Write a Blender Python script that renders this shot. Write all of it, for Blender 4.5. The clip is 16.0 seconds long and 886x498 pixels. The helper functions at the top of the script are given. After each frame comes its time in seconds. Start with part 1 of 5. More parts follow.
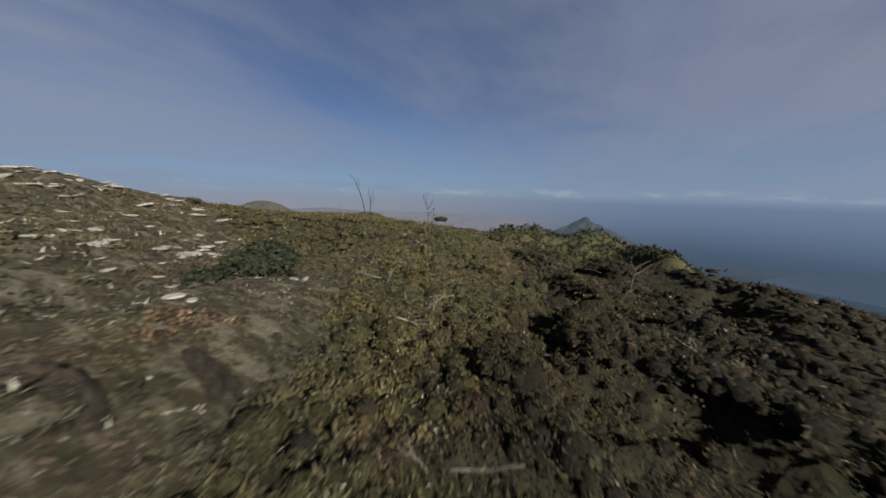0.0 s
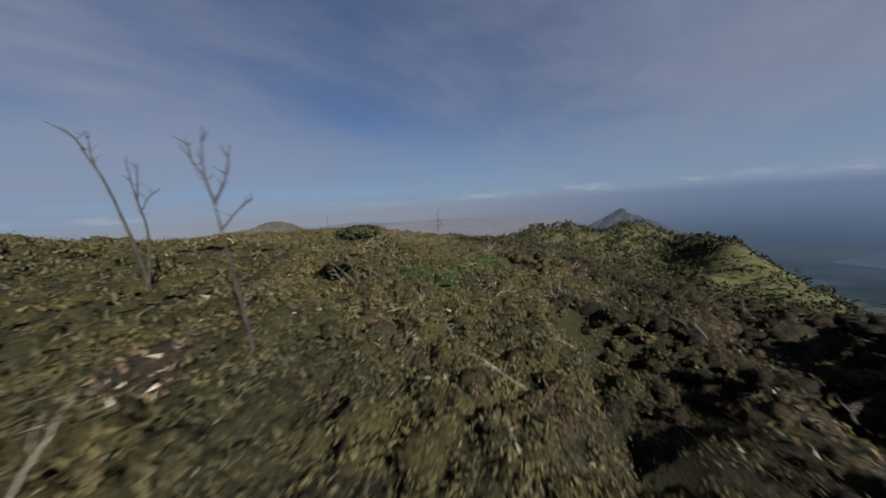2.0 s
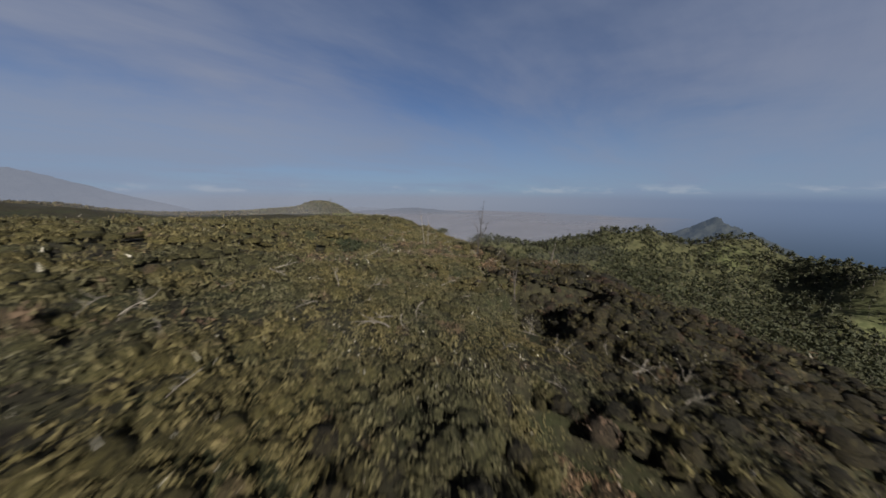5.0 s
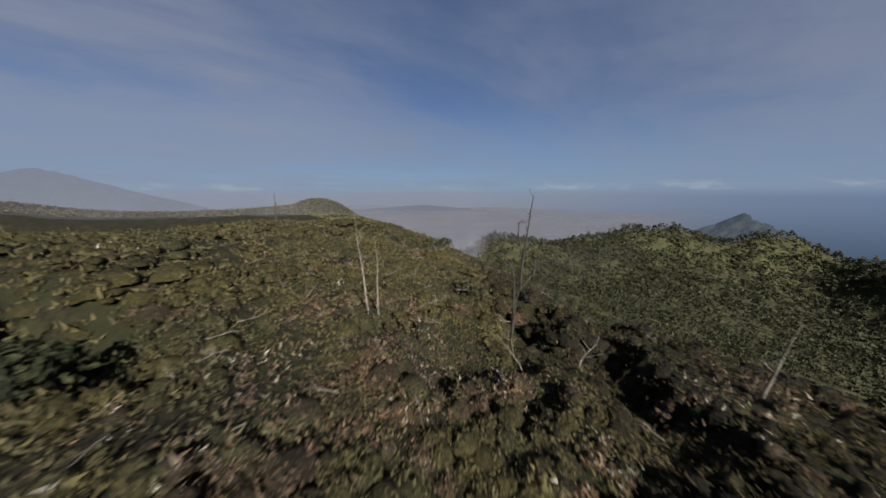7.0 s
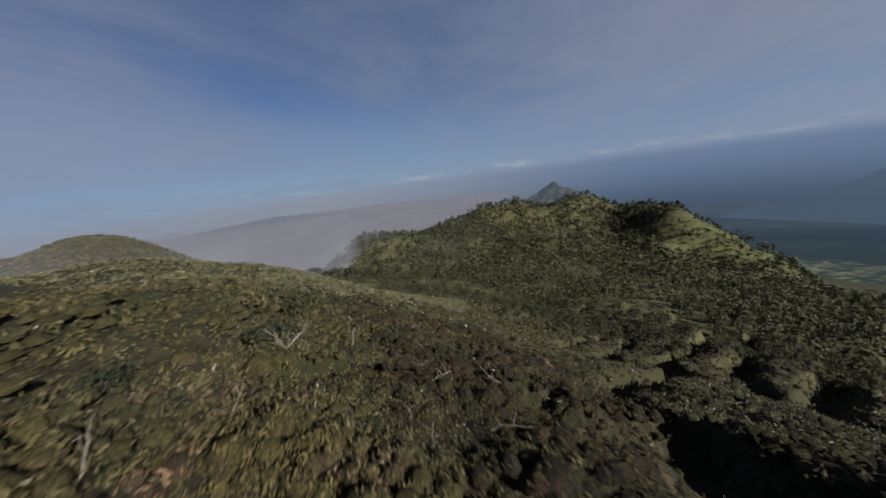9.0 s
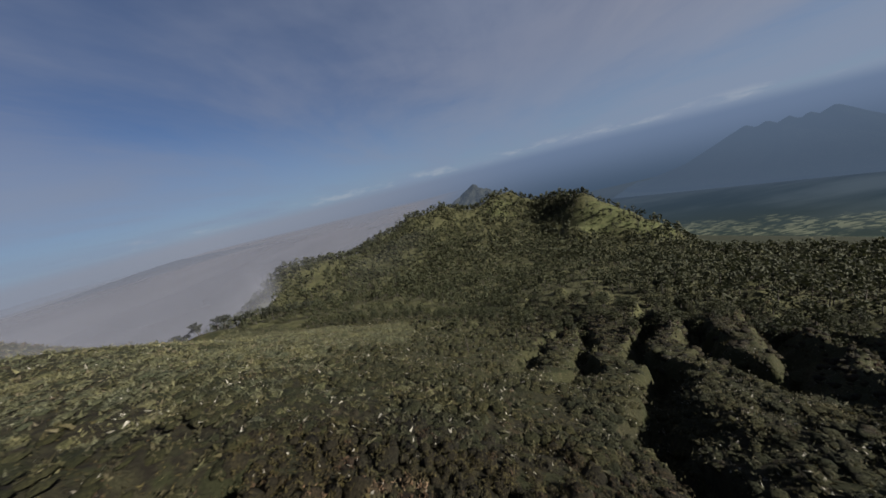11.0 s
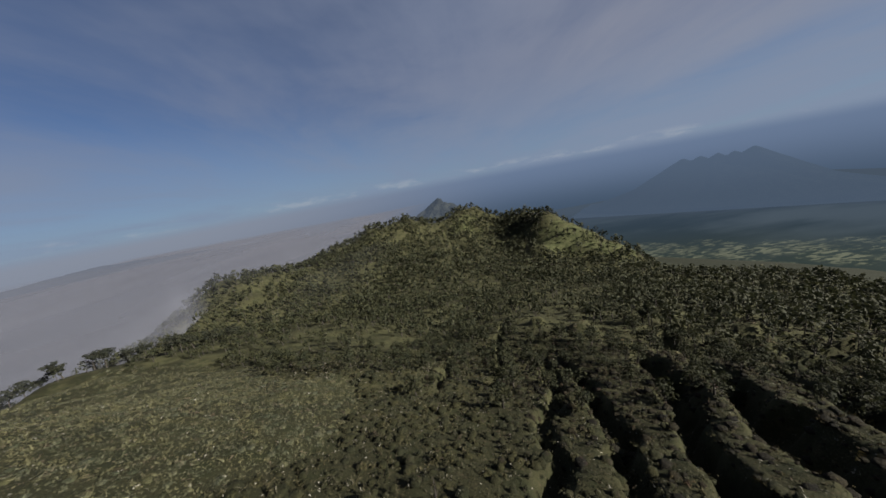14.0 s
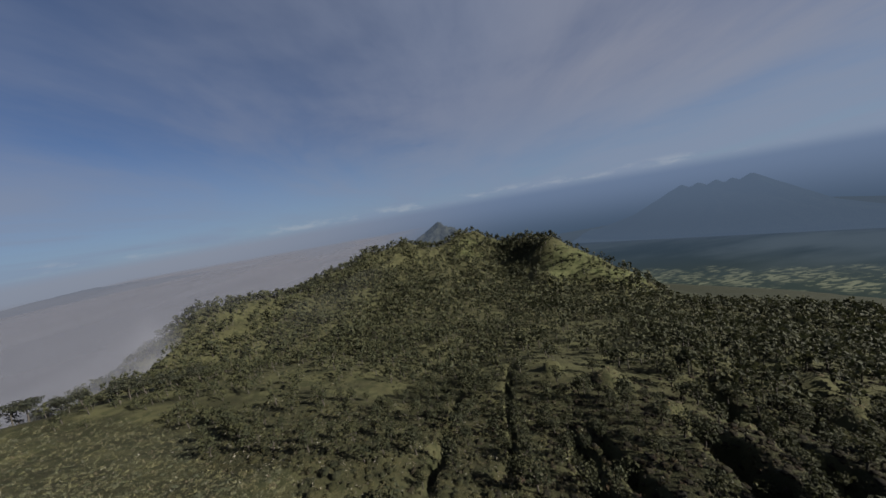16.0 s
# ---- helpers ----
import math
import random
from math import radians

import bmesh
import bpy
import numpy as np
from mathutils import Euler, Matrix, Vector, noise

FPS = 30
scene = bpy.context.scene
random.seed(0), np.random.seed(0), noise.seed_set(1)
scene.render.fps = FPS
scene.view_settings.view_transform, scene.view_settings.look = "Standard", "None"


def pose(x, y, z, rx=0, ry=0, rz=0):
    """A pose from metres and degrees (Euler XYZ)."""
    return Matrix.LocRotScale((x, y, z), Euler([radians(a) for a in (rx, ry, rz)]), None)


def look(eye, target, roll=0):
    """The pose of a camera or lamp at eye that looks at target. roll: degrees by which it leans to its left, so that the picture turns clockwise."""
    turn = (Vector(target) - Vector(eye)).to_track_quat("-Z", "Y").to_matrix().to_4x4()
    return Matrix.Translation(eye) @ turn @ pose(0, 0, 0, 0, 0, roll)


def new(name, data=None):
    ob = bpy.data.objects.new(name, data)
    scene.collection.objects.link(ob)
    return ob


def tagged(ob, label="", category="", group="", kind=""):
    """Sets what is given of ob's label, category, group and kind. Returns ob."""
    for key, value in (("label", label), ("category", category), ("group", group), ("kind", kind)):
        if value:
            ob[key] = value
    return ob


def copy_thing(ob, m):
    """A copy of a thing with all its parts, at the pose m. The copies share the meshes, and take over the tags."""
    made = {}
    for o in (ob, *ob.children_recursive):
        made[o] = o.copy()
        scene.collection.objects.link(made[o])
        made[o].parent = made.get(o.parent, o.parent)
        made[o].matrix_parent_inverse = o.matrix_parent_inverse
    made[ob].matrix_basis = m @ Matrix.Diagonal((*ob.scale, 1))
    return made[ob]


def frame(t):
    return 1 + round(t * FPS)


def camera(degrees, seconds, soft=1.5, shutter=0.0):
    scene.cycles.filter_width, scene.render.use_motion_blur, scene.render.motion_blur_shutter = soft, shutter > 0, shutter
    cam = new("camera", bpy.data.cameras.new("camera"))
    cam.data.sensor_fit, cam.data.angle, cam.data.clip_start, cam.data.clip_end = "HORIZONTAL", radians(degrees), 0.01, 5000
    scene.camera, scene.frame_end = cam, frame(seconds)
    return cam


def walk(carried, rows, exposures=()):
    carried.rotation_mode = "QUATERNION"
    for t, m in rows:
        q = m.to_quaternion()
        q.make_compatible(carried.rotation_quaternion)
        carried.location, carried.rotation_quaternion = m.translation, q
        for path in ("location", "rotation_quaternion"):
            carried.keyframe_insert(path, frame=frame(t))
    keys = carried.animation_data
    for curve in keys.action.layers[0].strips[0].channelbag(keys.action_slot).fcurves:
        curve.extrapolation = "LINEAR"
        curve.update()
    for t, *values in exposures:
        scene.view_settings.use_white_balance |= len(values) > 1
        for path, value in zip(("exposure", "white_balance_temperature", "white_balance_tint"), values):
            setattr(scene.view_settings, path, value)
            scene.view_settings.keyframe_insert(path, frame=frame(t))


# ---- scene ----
cam = camera(110.9, 16.0, soft=1.55, shutter=0.28)
PATH = [
    (0.0, look((-0.01, -0.00, 0.01), (-44.67, 87.72, -17.59), 1.37)),
    (0.5, look((-2.83, 9.04, -0.99), (-48.10, 96.77, -16.95), -0.51)),
    (1.0, look((-5.84, 19.03, -1.93), (-53.23, 105.87, -16.54), -2.79)),
    (1.5, look((-8.89, 28.57, -2.54), (-58.92, 113.88, -17.34), -3.57)),
    (2.0, look((-11.81, 38.53, -3.07), (-64.99, 121.79, -18.53), -4.12)),
    (2.5, look((-14.51, 47.45, -3.87), (-70.65, 128.74, -19.37), -4.48)),
    (3.0, look((-17.44, 55.12, -4.37), (-76.39, 134.28, -20.48), -3.99)),
    (3.5, look((-19.96, 61.65, -4.81), (-80.93, 139.12, -21.60), -2.69)),
    (6.0, look((-51.22, 99.59, -3.94), (-121.44, 168.32, -22.54), 0.11)),
    (6.5, look((-56.15, 106.29, -4.72), (-126.77, 174.55, -23.52), -0.36)),
    (7.0, look((-61.96, 113.75, -5.53), (-132.24, 182.33, -24.47), -0.22)),
    (7.5, look((-67.76, 120.46, -6.00), (-135.30, 191.63, -25.32), 0.21)),
    (8.0, look((-74.12, 127.61, -6.44), (-134.29, 205.02, -26.09), -1.39)),
    (8.5, look((-80.63, 134.14, -6.52), (-129.87, 218.60, -27.52), -4.44)),
    (9.0, look((-87.21, 141.31, -6.81), (-123.09, 231.86, -29.46), -7.64)),
    (9.5, look((-92.15, 148.17, -7.18), (-118.19, 241.80, -30.72), -10.13)),
    (12.0, look((-94.40, 180.63, -15.69), (-107.48, 277.06, -38.72), -14.06)),
    (12.5, look((-95.64, 189.16, -16.56), (-106.88, 285.77, -39.79), -13.35)),
    (13.0, look((-96.82, 198.86, -17.51), (-104.43, 295.82, -40.75), -12.22)),
    (13.5, look((-97.59, 207.85, -18.31), (-102.15, 305.09, -41.17), -11.37)),
    (14.0, look((-97.98, 217.51, -19.17), (-100.11, 315.12, -40.80), -10.68)),
    (14.5, look((-97.93, 226.88, -20.26), (-99.14, 324.86, -40.22), -10.36)),
    (15.0, look((-97.43, 236.75, -21.01), (-98.22, 335.14, -38.83), -10.18)),
    (15.5, look((-96.74, 246.00, -21.92), (-97.42, 344.71, -37.97), -10.13)),
    (16.0, look((-96.18, 255.54, -22.53), (-96.91, 354.52, -36.71), -10.09)),
]
walk(cam, PATH, ((0.0, 1.73), (8.0, 1.74), (12.0, 1.68), (16.0, 1.66)))

# ---- daylight ----
AIR = 0.295  # strength of the sky and of the haze glow painted on the distance
SUN_AZ, SUN_EL = radians(112), radians(27)
sun_dir = Vector((math.sin(SUN_AZ) * math.cos(SUN_EL), math.cos(SUN_AZ) * math.cos(SUN_EL), math.sin(SUN_EL)))
sun_data = bpy.data.lights.new("sun", "SUN")
sun_data.energy, sun_data.angle, sun_data.color = 5.0, radians(0.6), (1.0, 0.94, 0.85)
sun = new("sun", sun_data)
sun.matrix_world = look(sun_dir * 100, (0, 0, 0))


class Nodes:
    """Short hand for node trees."""

    def __init__(self, tree):
        self.tree = tree

    def add(self, kind, **kw):
        n = self.tree.nodes.new(kind)
        for k, v in kw.items():
            setattr(n, k, v)
        return n

    def put(self, value, socket):
        if hasattr(value, "is_output"):
            self.tree.links.new(value, socket)
        else:
            socket.default_value = value

    def math(self, op, a, b=0.0, clamp=False):
        n = self.add("ShaderNodeMath", operation=op, use_clamp=clamp)
        self.put(a, n.inputs[0])
        self.put(b, n.inputs[1])
        return n.outputs[0]

    def noise(self, scale, detail=4.0, rough=0.55, coord=None, distortion=0.0):
        n = self.add("ShaderNodeTexNoise")
        n.inputs["Scale"].default_value = scale
        n.inputs["Detail"].default_value = detail
        n.inputs["Roughness"].default_value = rough
        n.inputs["Distortion"].default_value = distortion
        if coord is not None:
            self.put(coord, n.inputs["Vector"])
        return n.outputs["Fac"]

    def ramp(self, fac, *stops):
        n = self.add("ShaderNodeValToRGB")
        e = n.color_ramp.elements
        while len(e) < len(stops):
            e.new(0.5)
        for el, (pos, col) in zip(e, stops):
            el.position = pos
            el.color = (*col, 1) if len(col) == 3 else col
        self.put(fac, n.inputs["Fac"])
        return n.outputs["Color"]

    def span(self, value, lo, hi, a=0.0, b=1.0, smooth=True):
        n = self.add("ShaderNodeMapRange", interpolation_type="SMOOTHSTEP" if smooth else "LINEAR")
        self.put(value, n.inputs["Value"])
        for k, v in (("From Min", lo), ("From Max", hi), ("To Min", a), ("To Max", b)):
            n.inputs[k].default_value = v
        return n.outputs["Result"]

    def mix(self, fac, a, b, kind="MIX"):
        n = self.add("ShaderNodeMix", data_type="RGBA", blend_type=kind)
        self.put(fac, n.inputs[0])
        self.put(a if hasattr(a, "is_output") else (*a, 1), n.inputs[6])
        self.put(b if hasattr(b, "is_output") else (*b, 1), n.inputs[7])
        return n.outputs[2]

    def scaled(self, coord, sx, sy, sz):
        n = self.add("ShaderNodeMapping")
        n.inputs["Scale"].default_value = (sx, sy, sz)
        self.put(coord, n.inputs["Vector"])
        return n.outputs[0]


world = bpy.data.worlds.new("world")
scene.world = world
world.use_nodes = True
wt = world.node_tree
wt.nodes.clear()
W = Nodes(wt)
sky = W.add("ShaderNodeTexSky", sky_type="NISHITA", sun_disc=False, sun_elevation=SUN_EL, sun_rotation=SUN_AZ,
            altitude=2400.0, air_density=1.0, dust_density=0.6, ozone_density=2.0)
way = W.add("ShaderNodeTexCoord").outputs["Generated"]
xyz = W.add("ShaderNodeSeparateXYZ")
W.put(way, xyz.inputs[0])
up = xyz.outputs["Z"]
# thin high cloud, seen flat from below: the direction is divided by its height
lift = W.math("ADD", W.math("ABSOLUTE", up), 0.12)
flat = W.add("ShaderNodeVectorMath", operation="DIVIDE")
cmb = W.add("ShaderNodeCombineXYZ")
for i in range(3):
    W.put(lift, cmb.inputs[i])
W.put(way, flat.inputs[0])
W.put(cmb.outputs[0], flat.inputs[1])
drift = W.noise(0.55, 6.0, 0.58, W.scaled(flat.outputs[0], 1.0, 0.55, 1.0), 0.4)
side = W.span(xyz.outputs["X"], -0.60, 0.55, -0.09, 0.13, False)
glare = W.span(xyz.outputs["X"], -0.98, -0.70, 1.0, 0.0)
veil = W.span(W.math("ADD", W.math("ADD", drift, side), W.math("ADD", W.math("MULTIPLY", glare, 0.16), W.span(up, 0.25, 0.65, 0.0, 0.13))), 0.34, 0.70, 0.27, 0.88)
gain = W.add("ShaderNodeVectorMath", operation="SCALE")
W.put(sky.outputs[0], gain.inputs[0])
gain.inputs["Scale"].default_value = 0.055
clear = W.mix(1.0, gain.outputs[0], (0.56, 0.84, 1.16), "MULTIPLY")
wisp = W.noise(1.5, 6.0, 0.62, W.scaled(flat.outputs[0], 1.0, 0.30, 1.0), 0.9)
veil = W.math("ADD", veil, W.span(wisp, 0.30, 0.72, -0.06, 0.08), True)
bright = W.mix(W.span(xyz.outputs["X"], 0.05, 0.60), (0.204, 0.240, 0.340), (0.258, 0.278, 0.355))
cloudy = W.mix(veil, clear, W.mix(glare, bright, (0.254, 0.282, 0.368)))
# haze at the horizon and the sea of air below it
low = W.span(up, 0.0, 0.30, 1.0, 0.0)
band = W.mix(W.math("MULTIPLY", low, 0.72), cloudy, (0.222, 0.295, 0.425))
puff = W.noise(7.0, 5.0, 0.6, W.scaled(way, 1.0, 1.0, 4.0))
puffs = W.math("MULTIPLY", W.span(puff, 0.50, 0.66), W.math("MULTIPLY", W.span(up, -0.004, 0.004), W.span(up, 0.010, 0.030, 1.0, 0.0)))
band = W.mix(W.math("MULTIPLY", puffs, 0.45), band, (0.40, 0.44, 0.50))
foggy = W.span(xyz.outputs["X"], -0.75, 0.30, 1.0, 0.0)
rim_air = W.mix(foggy, (0.148, 0.206, 0.322), (0.250, 0.285, 0.360))
deep = W.mix(W.span(up, -0.16, -0.005), W.mix(foggy, (0.060, 0.094, 0.148), (0.20, 0.22, 0.27)), rim_air)
whole = W.mix(W.span(up, -0.022, 0.010), deep, band)
bg = W.add("ShaderNodeBackground")
W.put(whole, bg.inputs["Color"])
bg.inputs["Strength"].default_value = AIR
W.put(bg.outputs[0], W.add("ShaderNodeOutputWorld").inputs["Surface"])

# ---- materials ----
def material(name, build):
    m = bpy.data.materials.new(name)
    m.use_nodes = True
    m.node_tree.nodes.clear()
    n = Nodes(m.node_tree)
    out = n.add("ShaderNodeOutputMaterial")
    n.put(build(n), out.inputs["Surface"])
    return m


def principled(n, color, rough=0.8, bump=None, strength=0.4, dist=0.1, spec=0.25):
    p = n.add("ShaderNodeBsdfPrincipled")
    n.put(color if hasattr(color, "is_output") else (*color, 1), p.inputs["Base Color"])
    n.put(rough, p.inputs["Roughness"])
    p.inputs["Specular IOR Level"].default_value = spec
    if bump is not None:
        b = n.add("ShaderNodeBump")
        b.inputs["Strength"].default_value = strength
        b.inputs["Distance"].default_value = dist
        n.put(bump, b.inputs["Height"])
        n.put(b.outputs[0], p.inputs["Normal"])
    return p.outputs[0]


def place(n):
    return n.add("ShaderNodeNewGeometry").outputs["Position"]

# ---- the lie of the land: spot heights along its ridges, slopes and rims ----
SPINE = [(0, -30, -5), (-13, 23, -7.6), (-18, 47, -9.8), (-37, 46, -6.6), (-27, 61, -8.6), (-41, 77, -9.2), (-22, 74, -10.6), (-52, 98, -13), (-79, 117, -13.9), (-65, 130, -15.6),
         (-97, 141, -15.2), (-93, 155, -19), (-118, 169, -19.4)]
MOOR = [(-44, 29, -8.2), (-69, 13, 1.6), (-108, 20, 3.5), (-95, 104, -10.8), (-134, 153, -13.8), (-167, 51, -6), (-166, 71, -12.2), (-164, 85, -14.7), (-160, 101, -16.4), (-182, 195, -21.3),
        (-160, 191, -23.9), (-201, 192, -17.4), (-172, 201, -23), (-159, 201, -26.8), (-145, 196, -27), (-100, 45, -4.6)]
PLATEAU = [(-370, 45, -10.1), (-373, 65, -13.6), (-365, 90, -18.2), (-345, 115, -23.7), (-303, 143, -26), (-273, 274, -53), (-289, 295, -64.2), (-316, 331, -81.5), (-388, 223, -20.1), (-396, 239, -14.2),
           (-396, 260, -16.8), (-382, 275, -23.5), (-365, 282, -32.2), (-527, 13, -19.2), (-531, 43, -26.3), (-525, 80, -34.1), (-495, 118, -40.8), (-471, 170, -29.5), (-635, 258, -47.7), (-623, 352, -53.1)]
FLANK = [(6, 46, -12), (-6, 73, -14.5), (19, 57, -11.9), (43, 67, -18), (-33, 109, -16), (-58, 139, -17), (0, 110, -26), (17, 155, -42), (-77, 183, -39), (54, 248, -94),
         (100, 60, -40), (150, 200, -122), (320, 60, -170)]
SLOPE = [(-103, 226, -54), (-144, 248, -57), (-70, 234, -69), (-38, 263, -87), (-5, 279, -95), (-80, 286, -92), (-107, 304, -96), (-155, 353, -100), (0, 364, -130), (-53, 355, -126),
         (-72, 395, -141), (-126, 448, -153), (37, 400, -160), (-82, 530, -182), (50, 440, -164), (-216, 531, -160), (-277, 469, -134), (-190, 298, -72.5), (-176, 348, -99), (-130, 325, -98),
         (145, 464, -181), (120, 428, -174), (-40, 496, -166), (-1, 444, -156), (166, 689, -236)]
RIM = [(-300, 438, -130), (-363, 461, -126), (-436, 466, -129), (-428, 425, -120), (-506, 515, -152), (-530, 639, -156.5), (-553, 730, -149.4), (-573, 822, -132.9), (-535, 847, -143.1)]
CREST = [(-507, 920, -161), (-424, 1103, -155.4), (-354, 1232, -131.6), (-238, 1306, -124.1), (-49, 1362, -140.4), (22, 1378, -139.3), (115, 1309, -178.6), (172, 1256, -168.7), (209, 1141, -163.9), (264, 1087, -203.7),
         (305, 1034, -234.6), (336, 977, -259.8), (348, 931, -272.9), (356, 878, -301.2), (411, 823, -309.1), (128, 1032, -240.5)]
FACE = [(204, 958, -260.8), (287, 892, -274.9), (302, 820, -280.8), (121, 1153, -230.2), (112, 1065, -257), (83, 1235, -222.7), (-6, 1262, -189.1), (-90, 1213, -200.9), (-240, 1153, -195.2), (-330, 1041, -194.5),
        (-427, 851, -193.8), (-9, 1036, -245.3), (-97, 857, -229.1), (91, 865, -258.7), (166, 726, -250.1)]
FOOT = [(255, 647, -247.8), (299, 583, -243.1), (336, 544, -240.4), (-408, 624, -182.9), (-275, 774, -208.7), (297, 1177, -257.2), (347, 1131, -305.4), (382, 1066, -341.6), (406, 1032, -362.7), (426, 989, -402.3),
        (494, 927, -402.3), (556, 863, -392.6), (504, 737, -302), (468, 773, -305.4), (534, 703, -296.9)]
FALL = [(-500, 310, -190), (-520, 390, -260), (-600, 450, -300), (-800, 660, -330), (-900, 900, -340), (-700, 1150, -330), (-450, 1350, -330), (-150, 1480, -320), (150, 1480, -330), (420, 1300, -340),
        (620, 1150, -420), (-1100, 900, -480), (-1500, 1800, -530)]
FAR = [(1100, 900, -560), (1300, 2300, -790), (1950, 1600, -790), (800, 1800, -660), (1500, 300, -790), (600, -600, -300), (0, -400, -10), (-500, -300, 10), (-1200, 200, -120), (-2500, 2500, -600),
       (0, 3600, -790), (-100, 2300, -580), (800, 650, -430)]
LOW = -800.0

spots = np.array(SPINE + MOOR + PLATEAU + FLANK + SLOPE + RIM + CREST + FACE + FOOT + FALL + FAR, float)


def solve_land(p):
    d = np.hypot(p[:, None, 0] - p[None, :, 0], p[:, None, 1] - p[None, :, 1])
    k = np.sqrt(d * d + 36.0)
    n = len(p)
    a = np.zeros((n + 3, n + 3))
    a[:n, :n] = k - np.eye(n) * 0.4
    a[:n, n:] = np.c_[np.ones(n), p[:, :2] / 1000]
    a[n:, :n] = a[:n, n:].T
    return np.linalg.solve(a, np.r_[p[:, 2], 0, 0, 0])


land_w = solve_land(spots)


def rand_grid(seed, n=256):
    return np.random.RandomState(seed).rand(n, n)


GRIDS = [rand_grid(s) for s in range(6)]


def vnoise(x, y, size, seed=0):
    """Smooth value noise, -1 to 1, with features of that size in metres."""
    g = GRIDS[seed % 6]
    u, v = np.asarray(x) / size + 37.3 * seed, np.asarray(y) / size + 11.7 * seed
    i, j = np.floor(u).astype(int), np.floor(v).astype(int)
    a, b = u - i, v - j
    a, b = a * a * (3 - 2 * a), b * b * (3 - 2 * b)
    n = g.shape[0]
    i0, i1, j0, j1 = i % n, (i + 1) % n, j % n, (j + 1) % n
    return 2 * ((g[i0, j0] * (1 - a) + g[i1, j0] * a) * (1 - b) + (g[i0, j1] * (1 - a) + g[i1, j1] * a) * b) - 1


def smooth(v, lo, hi):
    t = np.clip((v - lo) / (hi - lo), 0, 1)
    return t * t * (3 - 2 * t)


def land(x, y):
    """Height of the ground, large forms only."""
    x, y = np.asarray(x, float), np.asarray(y, float)
    z = land_w[-3] + land_w[-2] * x / 1000 + land_w[-1] * y / 1000
    for (px, py, _), w in zip(spots, land_w[:-3]):
        z = z + w * np.sqrt((x - px) ** 2 + (y - py) ** 2 + 36.0)
    out = smooth(np.hypot(x - 100, y - 900), 1900, 2600)
    return z * (1 - out) + LOW * out


# rills that run down the slope below the ridge: their line, half width and depth
RILLS = [(((-103, 210), (-92, 234), (-86, 260), (-79, 290), (-66, 325), (-55, 365), (-46, 415)), 3.8, 5.5),
         (((-92, 205), (-80, 234), (-72, 255), (-57, 305), (-48, 350), (-38, 405)), 4.5, 8.0),
         (((-76, 172), (-65, 219), (-56, 247), (-44, 278), (-20, 325), (0, 370), (22, 425)), 7.0, 13.0),
         (((-52, 180), (-38, 225), (-26, 268), (-8, 305), (15, 345), (38, 395), (66, 460)), 7.5, 14.0),
         (((-115, 325), (-112, 355), (-110, 395), (-106, 470)), 4.0, 6.0),
         (((-90, 335), (-84, 370), (-75, 423), (-55, 520)), 4.0, 7.0),
         (((-126, 203), (-124, 222), (-112, 242)), 1.1, 0.9),
         (((-116, 207), (-114, 222), (-109, 248)), 1.3, 1.3),
         (((-101, 103), (-93, 107), (-86, 110), (-78, 112)), 3.4, 4.2),
         (((-72, 142), (-77, 162), (-77, 184), (-71, 212), (-62, 240)), 5.5, 8.0),
         (((-113, 151), (-103, 157), (-98, 161), (-90, 170)), 1.9, 2.8)]


def along(line, n=10):
    """Points of a smooth line through a few given ones."""
    p = np.array(line, float)
    t = np.linspace(0, len(p) - 1, n * (len(p) - 1) + 1)
    k = np.clip(t.astype(int), 0, len(p) - 2)
    f = (t - k)[:, None]
    q = np.vstack([2 * p[0] - p[1], p, 2 * p[-1] - p[-2]])
    a, b, c, d = q[k], q[k + 1], q[k + 2], q[k + 3]
    return 0.5 * (2 * b + (c - a) * f + (2 * a - 5 * b + 4 * c - d) * f * f + (3 * b - a - 3 * c + d) * f ** 3)


def off_line(x, y, pts):
    """Distance from a line, and how far along it, 0 to 1."""
    best, where = np.full(x.shape, 1e9), np.zeros(x.shape)
    for k in range(len(pts) - 1):
        ex, ey = pts[k + 1] - pts[k]
        t = np.clip(((x - pts[k][0]) * ex + (y - pts[k][1]) * ey) / (ex * ex + ey * ey + 1e-9), 0, 1)
        d = np.hypot(x - pts[k][0] - t * ex, y - pts[k][1] - t * ey)
        where = np.where(d < best, (k + t) / (len(pts) - 1), where)
        best = np.minimum(best, d)
    return best, where


def rill(x, y):
    x, y = np.asarray(x, float), np.asarray(y, float)
    deep = np.zeros(x.shape)
    near = np.nonzero((x > -220) & (x < 260) & (y > 90) & (y < 520))[0] if x.ndim else None
    if near is None or not len(near):
        return deep
    xs, ys = x[near], y[near]
    xs, ys = xs + 3.2 * vnoise(xs, ys, 15, 1) + 1.5 * vnoise(xs, ys, 5.5, 2), ys + 2.5 * vnoise(xs, ys, 12, 4)
    out = np.zeros(xs.shape)
    for line, w, depth in RILLS:
        d, s = off_line(xs, ys, along(line))
        wob = w * (1 + 0.30 * vnoise(xs, ys, 17, 3) + 0.30 * vnoise(xs, ys, 6, 5))
        out = np.maximum(out, depth * smooth(s, 0, 0.35) * (1 - smooth(s, 0.85, 1.0)) * (1 - smooth(d, 0.1 * wob, wob)))
    deep[near] = out
    return deep


MOUNDS = [(-2, 446, 16, 9), (8, 398, 15, 12), (26, 374, 13, 8), (54, 358, 18, 5), (80, 338, 16, 4), (145, 464, 18, 6), (120, 428, 20, 6), (-32, 472, 9, 7), (90, 392, 20, 5), (160, 400, 24, 6)]


